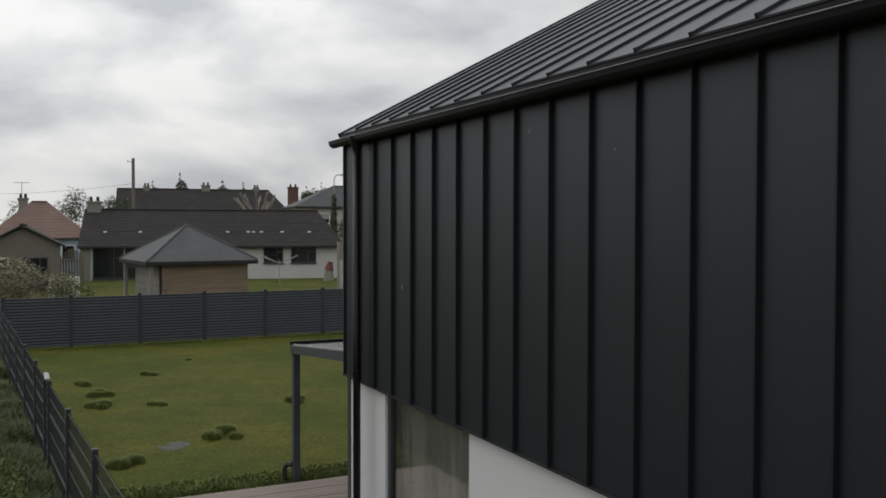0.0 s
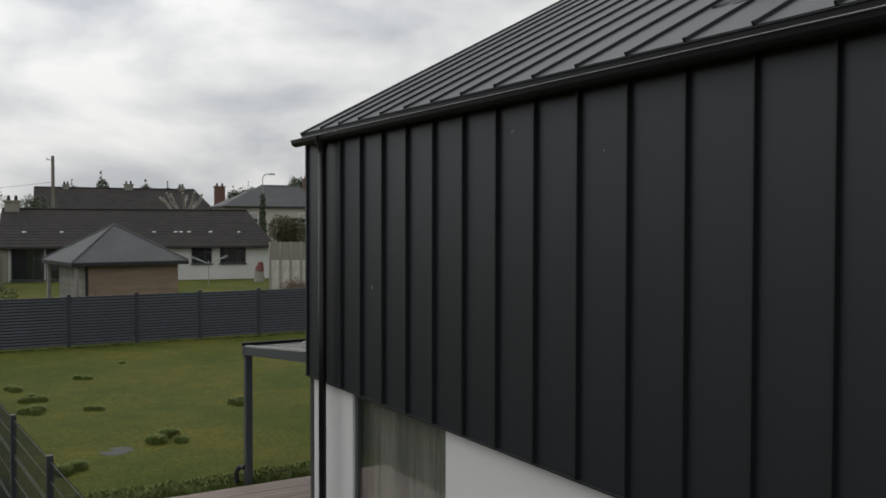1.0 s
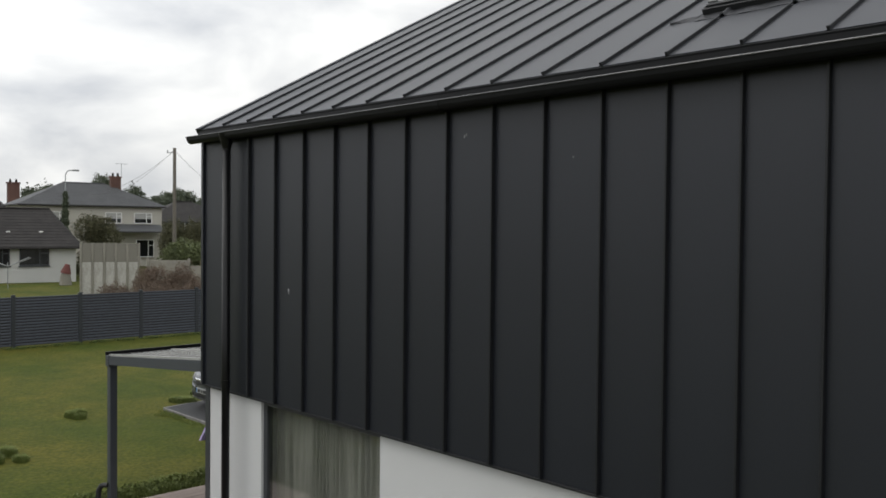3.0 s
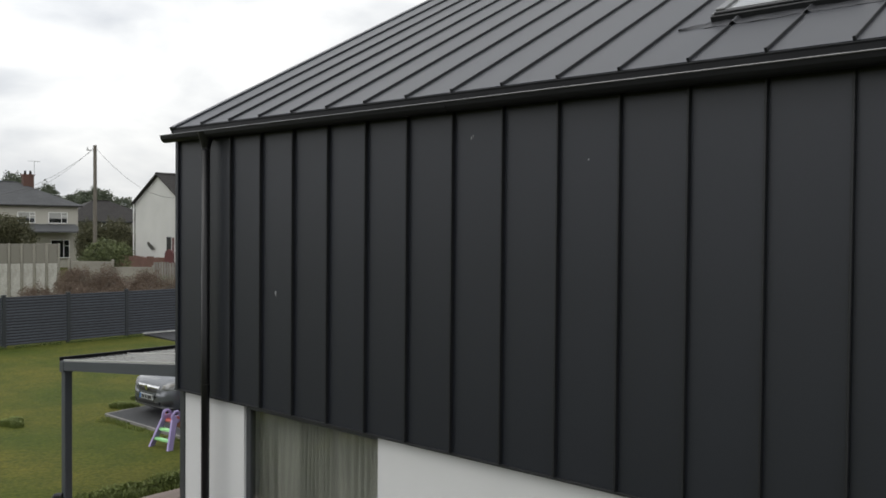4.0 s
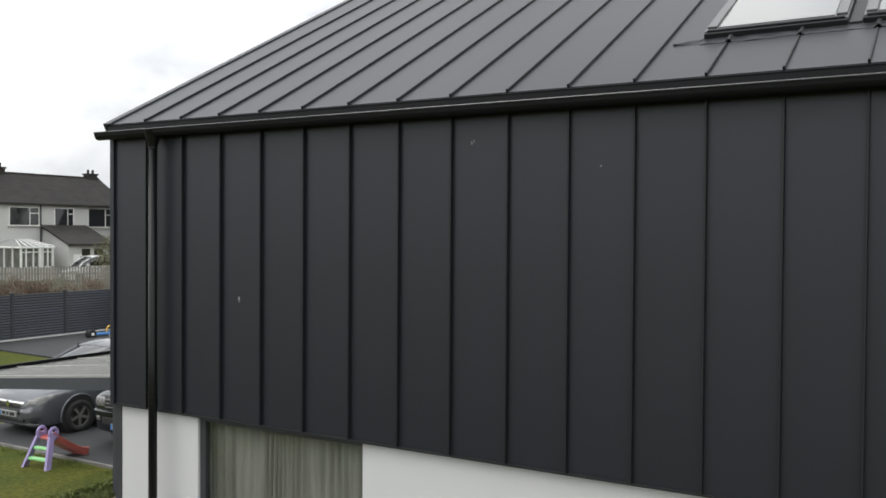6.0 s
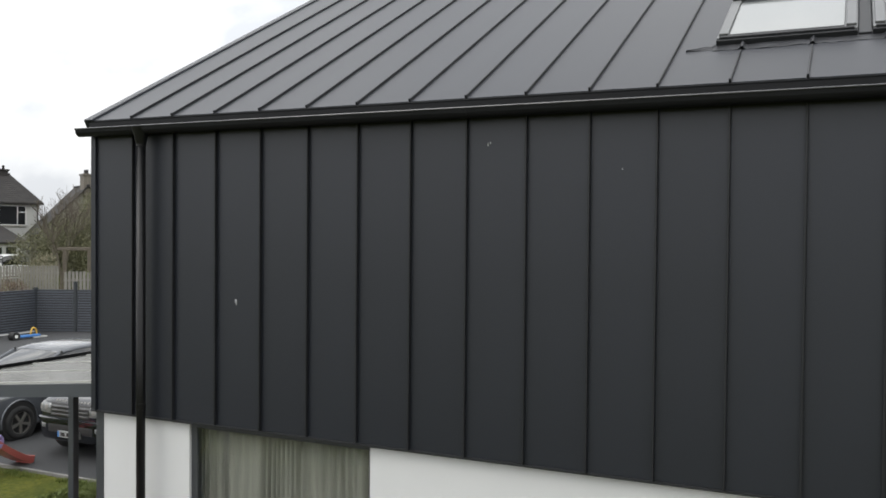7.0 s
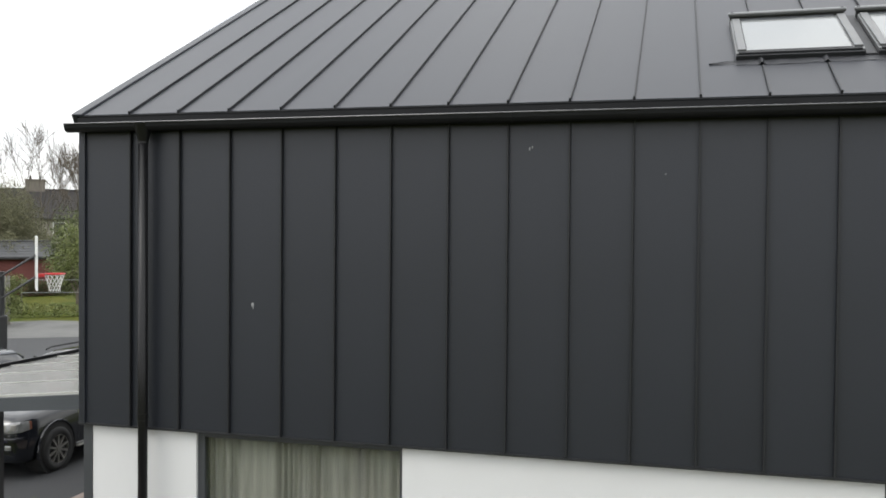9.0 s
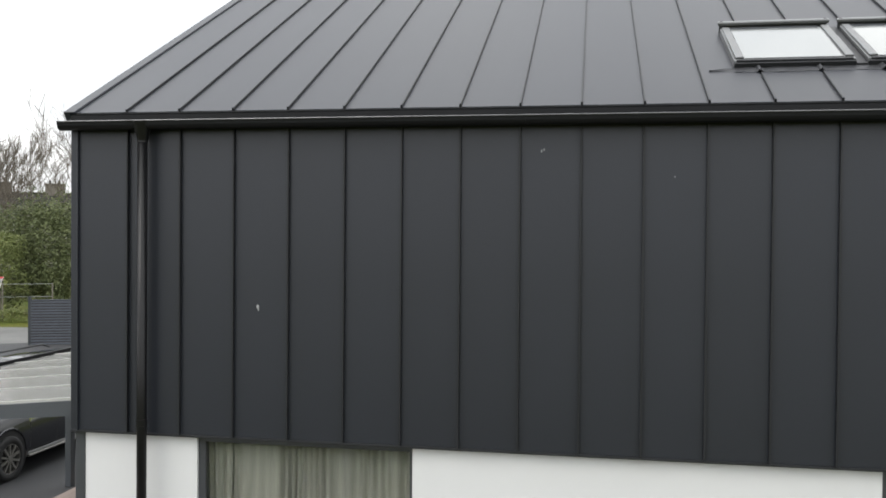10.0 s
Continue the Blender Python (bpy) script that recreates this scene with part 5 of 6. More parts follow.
def conifer(x, y, h, r, seed, n=2600):
    rng = random.Random(seed)
    root = thing("tree", "dark evergreen conifer with a pointed top", "tree", "conifers", at=pose(x, y, -0.05))
    bm = B()
    tube(bm, (0, 0, 0), (0, 0, h * 0.9), 0.16, 0.03, 8)
    part("trunk", bm, BARK, root)
    blobs = []
    for i in range(9):
        t = i / 8
        rr = r * (1 - t) ** 0.8 + 0.15
        a = rng.uniform(0, 6.28)
        blobs.append((0.25 * rr * math.cos(a), 0.25 * rr * math.sin(a), h * (0.15 + 0.82 * t), rr, rr, h * 0.11))
    leaf_mesh("crown", blobs, n, 0.17, LEAF_DARK, seed).parent = root


def hedge(name, label, pts, w, h, mat, n, size, seed, z0=0.0):
    rng = random.Random(seed)
    blobs = []
    for (ax, ay), (bx, by) in zip(pts[:-1], pts[1:]):
        d = math.hypot(bx - ax, by - ay)
        k = max(2, int(d / (w * 0.8)))
        for i in range(k + 1):
            t = i / k
            hh = h * rng.uniform(0.82, 1.08)
            blobs.append((ax + (bx - ax) * t + rng.uniform(-0.15, 0.15) * w, ay + (by - ay) * t + rng.uniform(-0.15, 0.15) * w, z0 + hh * 0.46, w * rng.uniform(0.7, 0.95), w * rng.uniform(0.7, 0.95), hh * 0.56))
    return tagged(leaf_mesh(name, blobs, n, size, mat, seed), label, "hedge", kind="stuff")


# ---- houses beyond the fence ----
def far_house(label, at, L, D, eave, ridge, hip, wall, tile, wins=(), chims=(), over=0.35, base=0.0, cut=0.0, blind=0.0):
    """Front along local x at y = 0, the back towards +y. wins: face, u0, u1, z0, z1, sash colour."""
    root = thing("house", label, "house", "houses beyond the fence", at=at)
    bm = B()
    if hip:
        box(bm, (0, 0, base - 0.1), (L, D, eave))
    else:
        prism(bm, [(0, base - 0.1), (D, base - 0.1), (D, eave), (D / 2, ridge - 0.08), (0, eave)], 0, L - cut, "x")
        if cut:
            box(bm, (L - cut, 0, base - 0.1), (L, D, eave))
    part("wall", bm, wall, root)
    o = over
    sl = (ridge - eave) / (D / 2)
    ze = eave - o * sl
    h = D / 2 if hip else 0
    lo = [(-o, -o, ze), (L + o, -o, ze), (L + o, D + o, ze), (-o, D + o, ze)]
    rg_a, rg_b = ((h, D / 2, ridge), (L - h, D / 2, ridge)) if hip else ((-o, D / 2, ridge), (L + o - cut, D / 2, ridge))
    def slope(bm, a, b, c, d):
        t = Vector((0, 0, 0.12))
        vs = [bm.verts.new(Vector(p) + t) for p in (a, b, c, d)]
        us = [bm.verts.new(Vector(p)) for p in (a, b, c, d)]
        bm.faces.new(vs)
        bm.faces.new(us[::-1])
        for i in range(4):
            bm.faces.new((us[i], us[(i + 1) % 4], vs[(i + 1) % 4], vs[i]))
    sides = [(lo[0], lo[1], rg_b, rg_a), (lo[2], lo[3], rg_a, rg_b)]
    if hip:
        sides.append((lo[1], lo[2], rg_b, tuple(Vector(rg_b) + Vector((0.001, 0.01, 0)))))
        sides.append((lo[3], lo[0], rg_a, tuple(Vector(rg_a) + Vector((-0.001, -0.01, 0)))))
    elif cut:
        sides.append((lo[1], lo[2], rg_b, tuple(Vector(rg_b) + Vector((0.001, 0.01, 0)))))
    rf = new("roof")
    rf.parent = root
    for side in sides:
        bm = B()
        slope(bm, *side)
        bmesh.ops.recalc_face_normals(bm, faces=bm.faces[:])
        part("roof_slope", bm, tile, rf)
    # courses of tiles on the front slope
    n = max(6, int(math.hypot(D / 2, ridge - eave) / 0.33))
    bm = B()
    for i in range(1, n):
        t = i / n
        a = Vector(lo[0]).lerp(Vector(rg_a), t)
        b = Vector(lo[1]).lerp(Vector(rg_b), t)
        a.z += 0.115
        b.z += 0.115
        box(bm, (a.x + 0.05, a.y - 0.03, a.z), (b.x - 0.05, a.y + 0.05, a.z + 0.016))
    c = part("tiling", bm, tile, rf)
    tagged(c, kind="stuff")
    bm = B()
    box(bm, (rg_a[0], D / 2 - 0.13, ridge + 0.06), (rg_b[0], D / 2 + 0.13, ridge + 0.2), 0.05)
    part("ridge_tiles", bm, tile, rf)
    bm = B()
    box(bm, (-o, -o - 0.08, ze - 0.06), (L + o, -o + 0.02, ze + 0.06), 0.02)
    part("gutter", bm, FRAME if wall in (WALL_GREY,) else TILE_DARK, root)
    for face, u0, u1, z0, z1, m in wins:
        w = new("window")
        w.parent = root
        if face == "l":
            w.matrix_basis = Matrix.Translation((0, D, 0)) @ Matrix.Rotation(radians(-90), 4, "Z")
        if face == "r":
            w.matrix_basis = Matrix.Translation((L, 0, 0)) @ Matrix.Rotation(radians(90), 4, "Z")
        bm = B()
        f = 0.07
        for p, q in (((u0, -0.05, z0), (u0 + f, 0.02, z1)), ((u1 - f, -0.05, z0), (u1, 0.02, z1)), ((u0 + f, -0.05, z0), (u1 - f, 0.02, z0 + f)), ((u0 + f, -0.05, z1 - f), (u1 - f, 0.02, z1))):
            box(bm, p, q)
        k = u0 + (u1 - u0) * 0.68
        if u1 - u0 > 1.1:
            box(bm, (k - 0.03, -0.05, z0 + f), (k + 0.03, 0.02, z1 - f))
            box(bm, (k + 0.03, -0.05, z0 + (z1 - z0) * 0.65), (u1 - f, 0.02, z0 + (z1 - z0) * 0.65 + 0.06))
        part("frame", bm, m, w)
        bm = B()
        box(bm, (u0 + f, -0.012, z0 + f), (u1 - f, 0.01, z1 - f))
        part("pane", bm, DARKGLASS, w)
        if blind and z0 > 3:
            bm = B()
            box(bm, (u0 + f, -0.020, z1 - f - (z1 - z0) * blind), (u1 - f, -0.012, z1 - f))
            part("blind", bm, PALE, w, "pale window blind")
        bm = B()
        box(bm, (u0 - 0.06, -0.12, z0 - 0.09), (u1 + 0.06, 0.02, z0), 0.01)
        part("sill", bm, CONCRETE if m is not FRAME else FRAME, w)
    for u, v, z0, z1, sx, m in chims:
        ch = new("chimney")
        ch.parent = root
        bm = B()
        box(bm, (u - sx, v - 0.35, z0), (u + sx, v + 0.35, z1 - 0.14), 0.01)
        box(bm, (u - sx - 0.08, v - 0.43, z1 - 0.14), (u + sx + 0.08, v + 0.43, z1), 0.02)
        part("chimney_shaft", bm, m, ch)
        for s in (-0.5, 0.5):
            bm = B()
            tube(bm, (u + s * sx, v, z1), (u + s * sx, v, z1 + 0.36), 0.13, 0.10, 10)
            part("pot", bm, TILE_DARK, ch)
    return root


def at_site(x, y, turn=0.0):
    return Matrix.Translation((x, y, 0)) @ Matrix.Rotation(radians(90 + turn), 4, "Z")


# long dark-roofed bungalow
bung = far_house("long single-storey bungalow with dark tiled roof and white wall", at_site(-59.6, 0.9, -11), 18.75, 7.4, 2.75, 5.2, False, WALL_WHITE, TILE_DARK,
                 [("f", 12.9, 14.4, 1.2, 2.5, FRAME), ("f", 15.0, 16.95, 1.2, 2.5, FRAME), ("f", 0.55, 2.7, 0.15, 2.45, FRAME), ("f", 2.8, 4.2, 0.15, 2.45, FRAME)],
                 [(0.25, 3.7, 4.0, 5.95, 0.5, WALL_GREY)], over=0.45, cut=1.7)
for u in (1.3, 3.8, 10.25, 11.8, 12.2, 12.8, 14.4, 16.55):
    bm = B()
    box(bm, (u - 0.13, 1.05, 3.50), (u + 0.13, 1.30, 3.64), 0.02)
    part("roof_vent", bm, UPVC, bung)
bm = B()
box(bm, (-0.3, -0.2, -0.1), (0.35, 1.4, 2.75), 0.02)
part("end_pier", bm, WALL_GREY, bung)
# two-storey row behind it
far_house("two-storey house with dark tiled roof and brick chimneys", at_site(-96.0, 6.8, -8), 19.2, 8, 5.6, 8.3, False, WALL_GREY, TILE_DARK, [("f", 2, 3.6, 3.6, 4.9, UPVC)],
          [(3.0, 4, 7.8, 8.75, 0.34, WALL_GREY), (9.8, 4, 7.8, 8.95, 0.5, WALL_GREY), (15.8, 4, 7.8, 8.7, 0.32, WALL_GREY), (20.2, 3.0, 4.0, 8.85, 0.62, BRICK)], cut=2.2)
# pink tiled house
far_house("small house with pinkish clay tile roof and pale blue wall", at_site(-66.5, -5.6, -2), 7.2, 6, 3.3, 5.9, True, WALL_BLUE, TILE_PINK, [("f", 5.2, 6.2, 1.3, 2.5, UPVC)], [(2.4, 3, 4.6, 6.3, 0.35, WALL_GREY)])
far_house("low house with dark slate roof", at_site(-72.0, -14.5, 0), 8.5, 7, 3.0, 5.1, False, WALL_GREY, TILE_DARK, [("f", 2, 3.4, 1.1, 2.3, UPVC)])
# gable-fronted garage; the shadow on its wall is put into the brown colour
far_house("gable-fronted garage with dark roof, brown wall darkened for shadow", Matrix.Translation((-50.0, -1.15, 0)) @ Matrix.Rotation(radians(178), 4, "Z"), 6.5, 4.3, 2.85, 4.0, False, POLE, TILE_DARK, [("l", 0.6, 1.4, 1.1, 2.1, UPVC), ("l", 2.2, 3.6, 0.2, 2.1, FRAME)], over=0.3)
# hipped two-storey house
hip = far_house("two-storey cream house with hipped grey roof", at_site(-78.6, 22.6, -8), 13.2, 9, 6.15, 8.3, True, WALL_CREAM, TILE_GREY,
                [("f", 7.6, 9.2, 4.3, 5.4, UPVC), ("f", 10.4, 12.2, 4.3, 5.4, UPVC), ("f", 2.0, 4.0, 4.3, 5.4, UPVC), ("f", 10.6, 12.4, 0.9, 2.7, UPVC)], [(9.6, 4.0, 7.4, 9.2, 0.5, BRICK)], blind=0.5)
bm = B()
prism(bm, [(-1.9, 3.55), (0.05, 4.25), (0.05, 4.1), (-1.9, 3.42)], 6.6, 13.0, "x")
part("porch_roof", bm, TILE_GREY, hip, "low grey lean-to porch roof")
far_house("distant house with hipped grey roof", at_site(-86, 38.5, -8), 11, 9, 4.7, 6.9, True, WALL_GREY, TILE_DARK, [("f", 3, 4.6, 3.4, 4.6, UPVC)])
# white semi-detached house
semi = far_house("white two-storey semi-detached house with dark tiled roof", at_site(-58.0, 35.9, 0), 12.6, 8.0, 6.25, 8.68, False, WALL_WHITE, TILE_DARK,
                 [("f", 1.2, 3.9, 4.3, 5.85, UPVC), ("f", 5.3, 7.2, 4.3, 5.85, UPVC), ("f", 8.6, 11.3, 4.2, 5.9, UPVC), ("l", 5.4, 6.1, 1.3, 3.2, FRAME), ("l", 6.7, 7.5, 1.9, 3.1, UPVC)],
                 [(2.75, 4.0, 7.9, 9.25, 0.55, TILE_DARK), (12.0, 4.0, 7.9, 9.2, 0.5, TILE_DARK)], over=0.3)
bm = B()
tube(bm, (4.0, -0.08, 0), (4.0, -0.08, 6.2), 0.06, None, 8)
part("rain_pipe", bm, FRAME, semi)
for y in (1.9, 2.3):
    bm = B()
    res = bmesh.ops.create_cone(bm, cap_ends=True, segments=16, radius1=0.38, radius2=0.05, depth=0.14)
    bmesh.ops.transform(bm, matrix=Matrix.Translation((-0.25, 4.0 + y * 0.4, 2.35 + 0.2 * (y - 1.9))) @ Matrix.Rotation(radians(60), 4, "Y"), verts=res["verts"])
    part("satellite_dish", bm, GALV, semi)
bm = B()
prism(bm, [(-3.4, 2.9), (0.05, 4.3), (0.05, 0), (-3.4, 0)], 4.15, 8.2, "x")
ext = part("rear_extension", bm, WALL_WHITE, semi)
bm = B()
prism(bm, [(-3.7, 2.86), (0.05, 4.42), (0.05, 4.28), (-3.7, 2.72)], 3.95, 8.45, "x")
part("extension_roof", bm, TILE_DARK, semi)
bm = B()
box(bm, (6.6, -3.46, 1.9), (7.5, -3.38, 2.45), 0.01)
part("extension_window", bm, DARKGLASS, semi)
bm = B()
box(bm, (4.6, -3.44, 0), (5.4, -3.38, 2.0))
part("extension_door", bm, UPVC, semi)
bm = B()
box(bm, (5.4, -3.46, 1.9), (6.2, -3.38, 2.45), 0.01)
part("extension_window", bm, DARKGLASS, semi)
bm = B()
tube(bm, (12.45, -0.08, 0), (12.45, -0.08, 6.2), 0.06, None, 8)
tube(bm, (8.15, -3.46, 0), (8.15, -3.46, 2.8), 0.05, None, 8)
part("rain_pipe", bm, FRAME, semi)
bm = B()
prism(bm, [(0.2, 0), (4.6, 0), (4.6, 2.9), (0.2, 2.5)], 12.6, 14.6, "x")
part("side_porch", bm, WALL_WHITE, semi, "small white lean-to at the gable end")
bm = B()
prism(bm, [(-0.1, 2.46), (4.8, 2.95), (4.8, 3.1), (-0.1, 2.62)], 12.5, 14.8, "x")
part("porch_roof", bm, TILE_DARK, semi)
for u in (-0.05, 0.82):
    bm = B()
    box(bm, (-0.04, 8.0 - 7.1 + u - 0.28, 1.85), (0.0, 8.0 - 7.1 + u - 0.02, 3.15), 0.01)
    part("shutter", bm, MAROON, semi, "dark red window shutter")
bm = B()
tube(bm, (-0.12, 8.1, 0.2), (-0.12, 8.1, 6.1), 0.06, None, 8)
part("rain_pipe", bm, UPVC, semi, "white rain pipe on the gable corner")


def brick_wall():
    root = thing("brick_wall", "low dark red brick garden wall in front of a white gable", "wall")
    rng = random.Random(9)
    for i in range(10):
        x = -58.4 - i * 0.8
        bm = B()
        box(bm, (x - 0.79, 34.5, -0.1), (x, 34.75, 1.45 + rng.uniform(-0.06, 0.06)), 0.02)
        part("wall_panel", bm, BRICK, root)
    bm = B()
    prism(bm, [(-58.3, 0.0), (-57.0, 0.0), (-57.0, 1.8), (-57.2, 2.05), (-57.65, 2.2), (-58.1, 2.05), (-58.3, 1.8)], 34.3, 34.45, "y")
    part("arched_gate", bm, MAROON, root, "round-topped maroon gate")


brick_wall()


def conservatory():
    root = thing("conservatory", "white framed conservatory against the house wall", "conservatory", at=at_site(-54.8, 36.0, 0))
    L, D, e, r = 2.75, 3.2, 2.55, 3.2
    bm = B()
    box(bm, (0, 0, 0), (L, D, 1.0))
    part("plinth", bm, WALL_WHITE, root)
    for u, k in ((0.0, 0.07), (0.42, 0.05), (1.05, 0.05), (1.62, 0.12), (1.86, 0.05), (2.3, 0.05), (L, 0.07)):
        bm = B()
        box(bm, (u - k, -0.05, 1.0), (u + k, 0.07, e), 0.01)
        part("mullion", bm, UPVC, root)
    for i in range(3):
        bm = B()
        v = D * (i + 1) / 3
        box(bm, (-0.05, v - 0.05, 1.0), (0.07, v + 0.05, e), 0.01)
        part("mullion", bm, UPVC, root)
    for z in (1.0, 2.2):
        bm = B()
        box(bm, (-0.04, -0.04, z), (L + 0.04, 0.06, z + 0.08), 0.01)
        part("transom", bm, UPVC, root)
    bm = B()
    box(bm, (0.08, 0.08, 1.0), (L - 0.08, D, e))
    part("glazing", bm, PALEGLASS, root, "pale see-through glazing")
    bm = B()
    box(bm, (-0.12, -0.12, e - 0.02), (L + 0.12, D, e + 0.12), 0.02)
    part("eaves_beam", bm, UPVC, root)
    bm = B()
    pts = [(-0.1, -0.1, e + 0.12), (L + 0.1, -0.1, e + 0.12), (L + 0.1, D, e + 0.12), (-0.1, D, e + 0.12), (L * 0.3, D * 0.6, r), (L * 0.7, D * 0.6, r), (L * 0.7, D, r), (L * 0.3, D, r)]
    v = [bm.verts.new(p) for p in pts]
    for f in ((0, 1, 5, 4), (1, 2, 6, 5), (3, 0, 4, 7), (4, 5, 6, 7), (2, 3, 7, 6), (0, 3, 2, 1)):
        bm.faces.new([v[i] for i in f])
    bmesh.ops.recalc_face_normals(bm, faces=bm.faces[:])
    part("roof", bm, ROOFGLASS, root)
    for i in range(6):
        bm = B()
        t = i / 5
        tube(bm, (-0.1 + (L + 0.2) * t, -0.1, e + 0.13), (L * (0.3 + 0.4 * t), D * 0.6, r + 0.03), 0.035, None, 6)
        part("roof_bar", bm, UPVC, root)


conservatory()
far_house("older house with grey roof and a tall chimney", at_site(-49.85, 51.3, 60), 4.5, 7.4, 3.7, 7.5, False, WALL_GREY, TILE_DARK, [("l", 3, 4.2, 3.2, 4.4, UPVC)], [(0.5, 3.7, 6.5, 8.6, 0.65, POLE)])
far_house("long terrace with slate roof and broad chimneys", at_site(-65.8, 62.7, -45), 30, 8, 5.4, 8.2, False, WALL_GREY, TILE_DARK, [("f", 3 + 4.5 * i, 4.3 + 4.5 * i, 3.4, 4.8, UPVC) for i in range(6)], [(5.4 + 5.3 * i, 4, 7.6, 9.4, 0.95, POLE) for i in range(5)])
far_house("low dark red timber shed with grey roof", at_site(-35.15, 36.7, -42), 4.4, 3.6, 2.4, 3.2, False, SHED_RED, TILE_GREY, over=0.25)


def gazebo():
    root = thing("garden_pavilion", "square timber garden pavilion with grey hipped roof", "pavilion", at=Matrix.Translation((-34.3, 2.05, 0)) @ Matrix.Rotation(radians(97), 4, "Z"))
    W, e, a = 5.6, 2.35, 4.15
    bm = B()
    i0, i1 = 0.75, W - 0.4
    part("wall", box(B(), (i0, i0 - 0.35, 0), (i1, i1, e)), TIMBER, root, "brown horizontal timber boarding")
    for k in range(14):
        b2 = B()
        box(b2, (i0 - 0.01, i0 - 0.375, 0.04 + k * 0.165), (i1 + 0.01, i0 - 0.345, 0.04 + k * 0.165 + 0.15), 0.006)
        part("board", b2, TIMBER, root)
        # left face gets paler boards than the front
        b2 = B()
        box(b2, (i0 - 0.03, i0 - 0.33, 0.04 + k * 0.165), (i0 - 0.001, i1, 0.04 + k * 0.165 + 0.15), 0.006)
        part("board", b2, PALE_TIMBER, root)
    b2 = B()
    box(b2, (i0 - 0.05, i0 - 0.40, 0), (i0 + 0.07, i0 - 0.30, e))
    part("corner_board", b2, DARK, root)
    for x, y in ((0.25, 0.25), (0.25, W - 0.3)):
        b2 = B()
        box(b2, (x - 0.09, y - 0.09, 0), (x + 0.09, y + 0.09, e), 0.01)
        part("post", b2, PALE_TIMBER, root)
    v = [bm.verts.new(p) for p in ((0, 0, e), (W, 0, e), (W, W, e), (0, W, e), (W / 2, W / 2, a), (0, 0, e - 0.02), (W, 0, e - 0.02), (W, W, e - 0.02), (0, W, e - 0.02))]
    for f in ((0, 1, 4), (1, 2, 4), (2, 3, 4), (3, 0, 4), (5, 8, 7, 6), (0, 5, 6, 1), (1, 6, 7, 2), (2, 7, 8, 3), (3, 8, 5, 0)):
        bm.faces.new([v[i] for i in f])
    bmesh.ops.recalc_face_normals(bm, faces=bm.faces[:])
    rf = part("roof", bm, TILE_GREY, root)
    for s, t in (((0, 0), 1), ((W, 0), 1), ((W, W), 1), ((0, W), 1)):
        b2 = B()
        tube(b2, (*s, e + 0.02), (W / 2, W / 2, a + 0.02), 0.05, None, 6)
        part("hip_tiles", b2, TILE_GREY, rf)
    b2 = B()
    box(b2, (-0.03, -0.03, e - 0.2), (W + 0.03, W + 0.03, e - 0.021), 0.01)
    part("fascia", b2, DARK, root)


gazebo()


def clothes_line():
    root = thing("clothes_dryer", "rotary clothes dryer with pale arms in the garden", "clothes dryer", at=pose(-50.5, 13.0, 0))
    bm = B()
    tube(bm, (0, 0, 0), (0, 0, 1.7), 0.03, None, 8)
    part("pole", bm, GALV, root)
    for i in range(4):
        bm = B()
        a = math.pi / 2 * i + 0.5
        tube(bm, (0, 0, 1.45), (1.8 * math.cos(a), 1.8 * math.sin(a), 2.0), 0.025, None, 6)
        part("arm", bm, GALV, root)


clothes_line()


# ---- walls and fences beyond ----
def panel_wall(pts, h, label, post_mat, mat, step=1.85, upper=None):
    root = thing("garden_wall", label, "wall")
    for (ax, ay), (bx, by) in zip(pts[:-1], pts[1:]):
        d = math.hypot(bx - ax, by - ay)
        n = max(1, round(d / step))
        ang = math.atan2(by - ay, bx - ax)
        for i in range(n + 1):
            t = i / n
            m = Matrix.Translation((ax + (bx - ax) * t, ay + (by - ay) * t, 0)) @ Matrix.Rotation(ang, 4, "Z")
            bm = B()
            box(bm, (-0.06, -0.10, -0.05), (0.06, 0.10, h + (0.02 if upper else 0.1)), 0.01)
            part("post", bm, post_mat, root).matrix_basis = m
            if i < n:
                bm = B()
                low = h * 0.64 if upper else h
                box(bm, (0.07, -0.04, -0.05), (d / n - 0.07, 0.04, low), 0.01)
                part("wall_panel", bm, mat, root).matrix_basis = m
                if upper:
                    bm = B()
                    box(bm, (0.07, -0.035, low), (d / n - 0.07, 0.035, h), 0.01)
                    part("wall_panel", bm, upper, root).matrix_basis = m
    return root


panel_wall([(-42.3, 14.5), (-41.0, 17.4)], 3.08, "tall garden wall with white lower panels and concrete posts", CONCRETE, STAINED, 0.63, WALL_GREY)
panel_wall([(-38.0, 16.6), (-36.5, 18.3)], 2.2, "weathered grey concrete garden wall", CONCRETE, CONCRETE, 2.2)
panel_wall([(-36.5, 18.3), (-35.1, 19.9)], 1.9, "lower weathered grey concrete garden wall", CONCRETE, CONCRETE, 2.2)
part("low_wall", box(B(), (-40.3, -2.1, -0.1), (-40.0, -0.6, 1.4), 0.02), WALL_WHITE)
tagged(bpy.data.objects["low_wall"], "short low white garden wall", "wall")


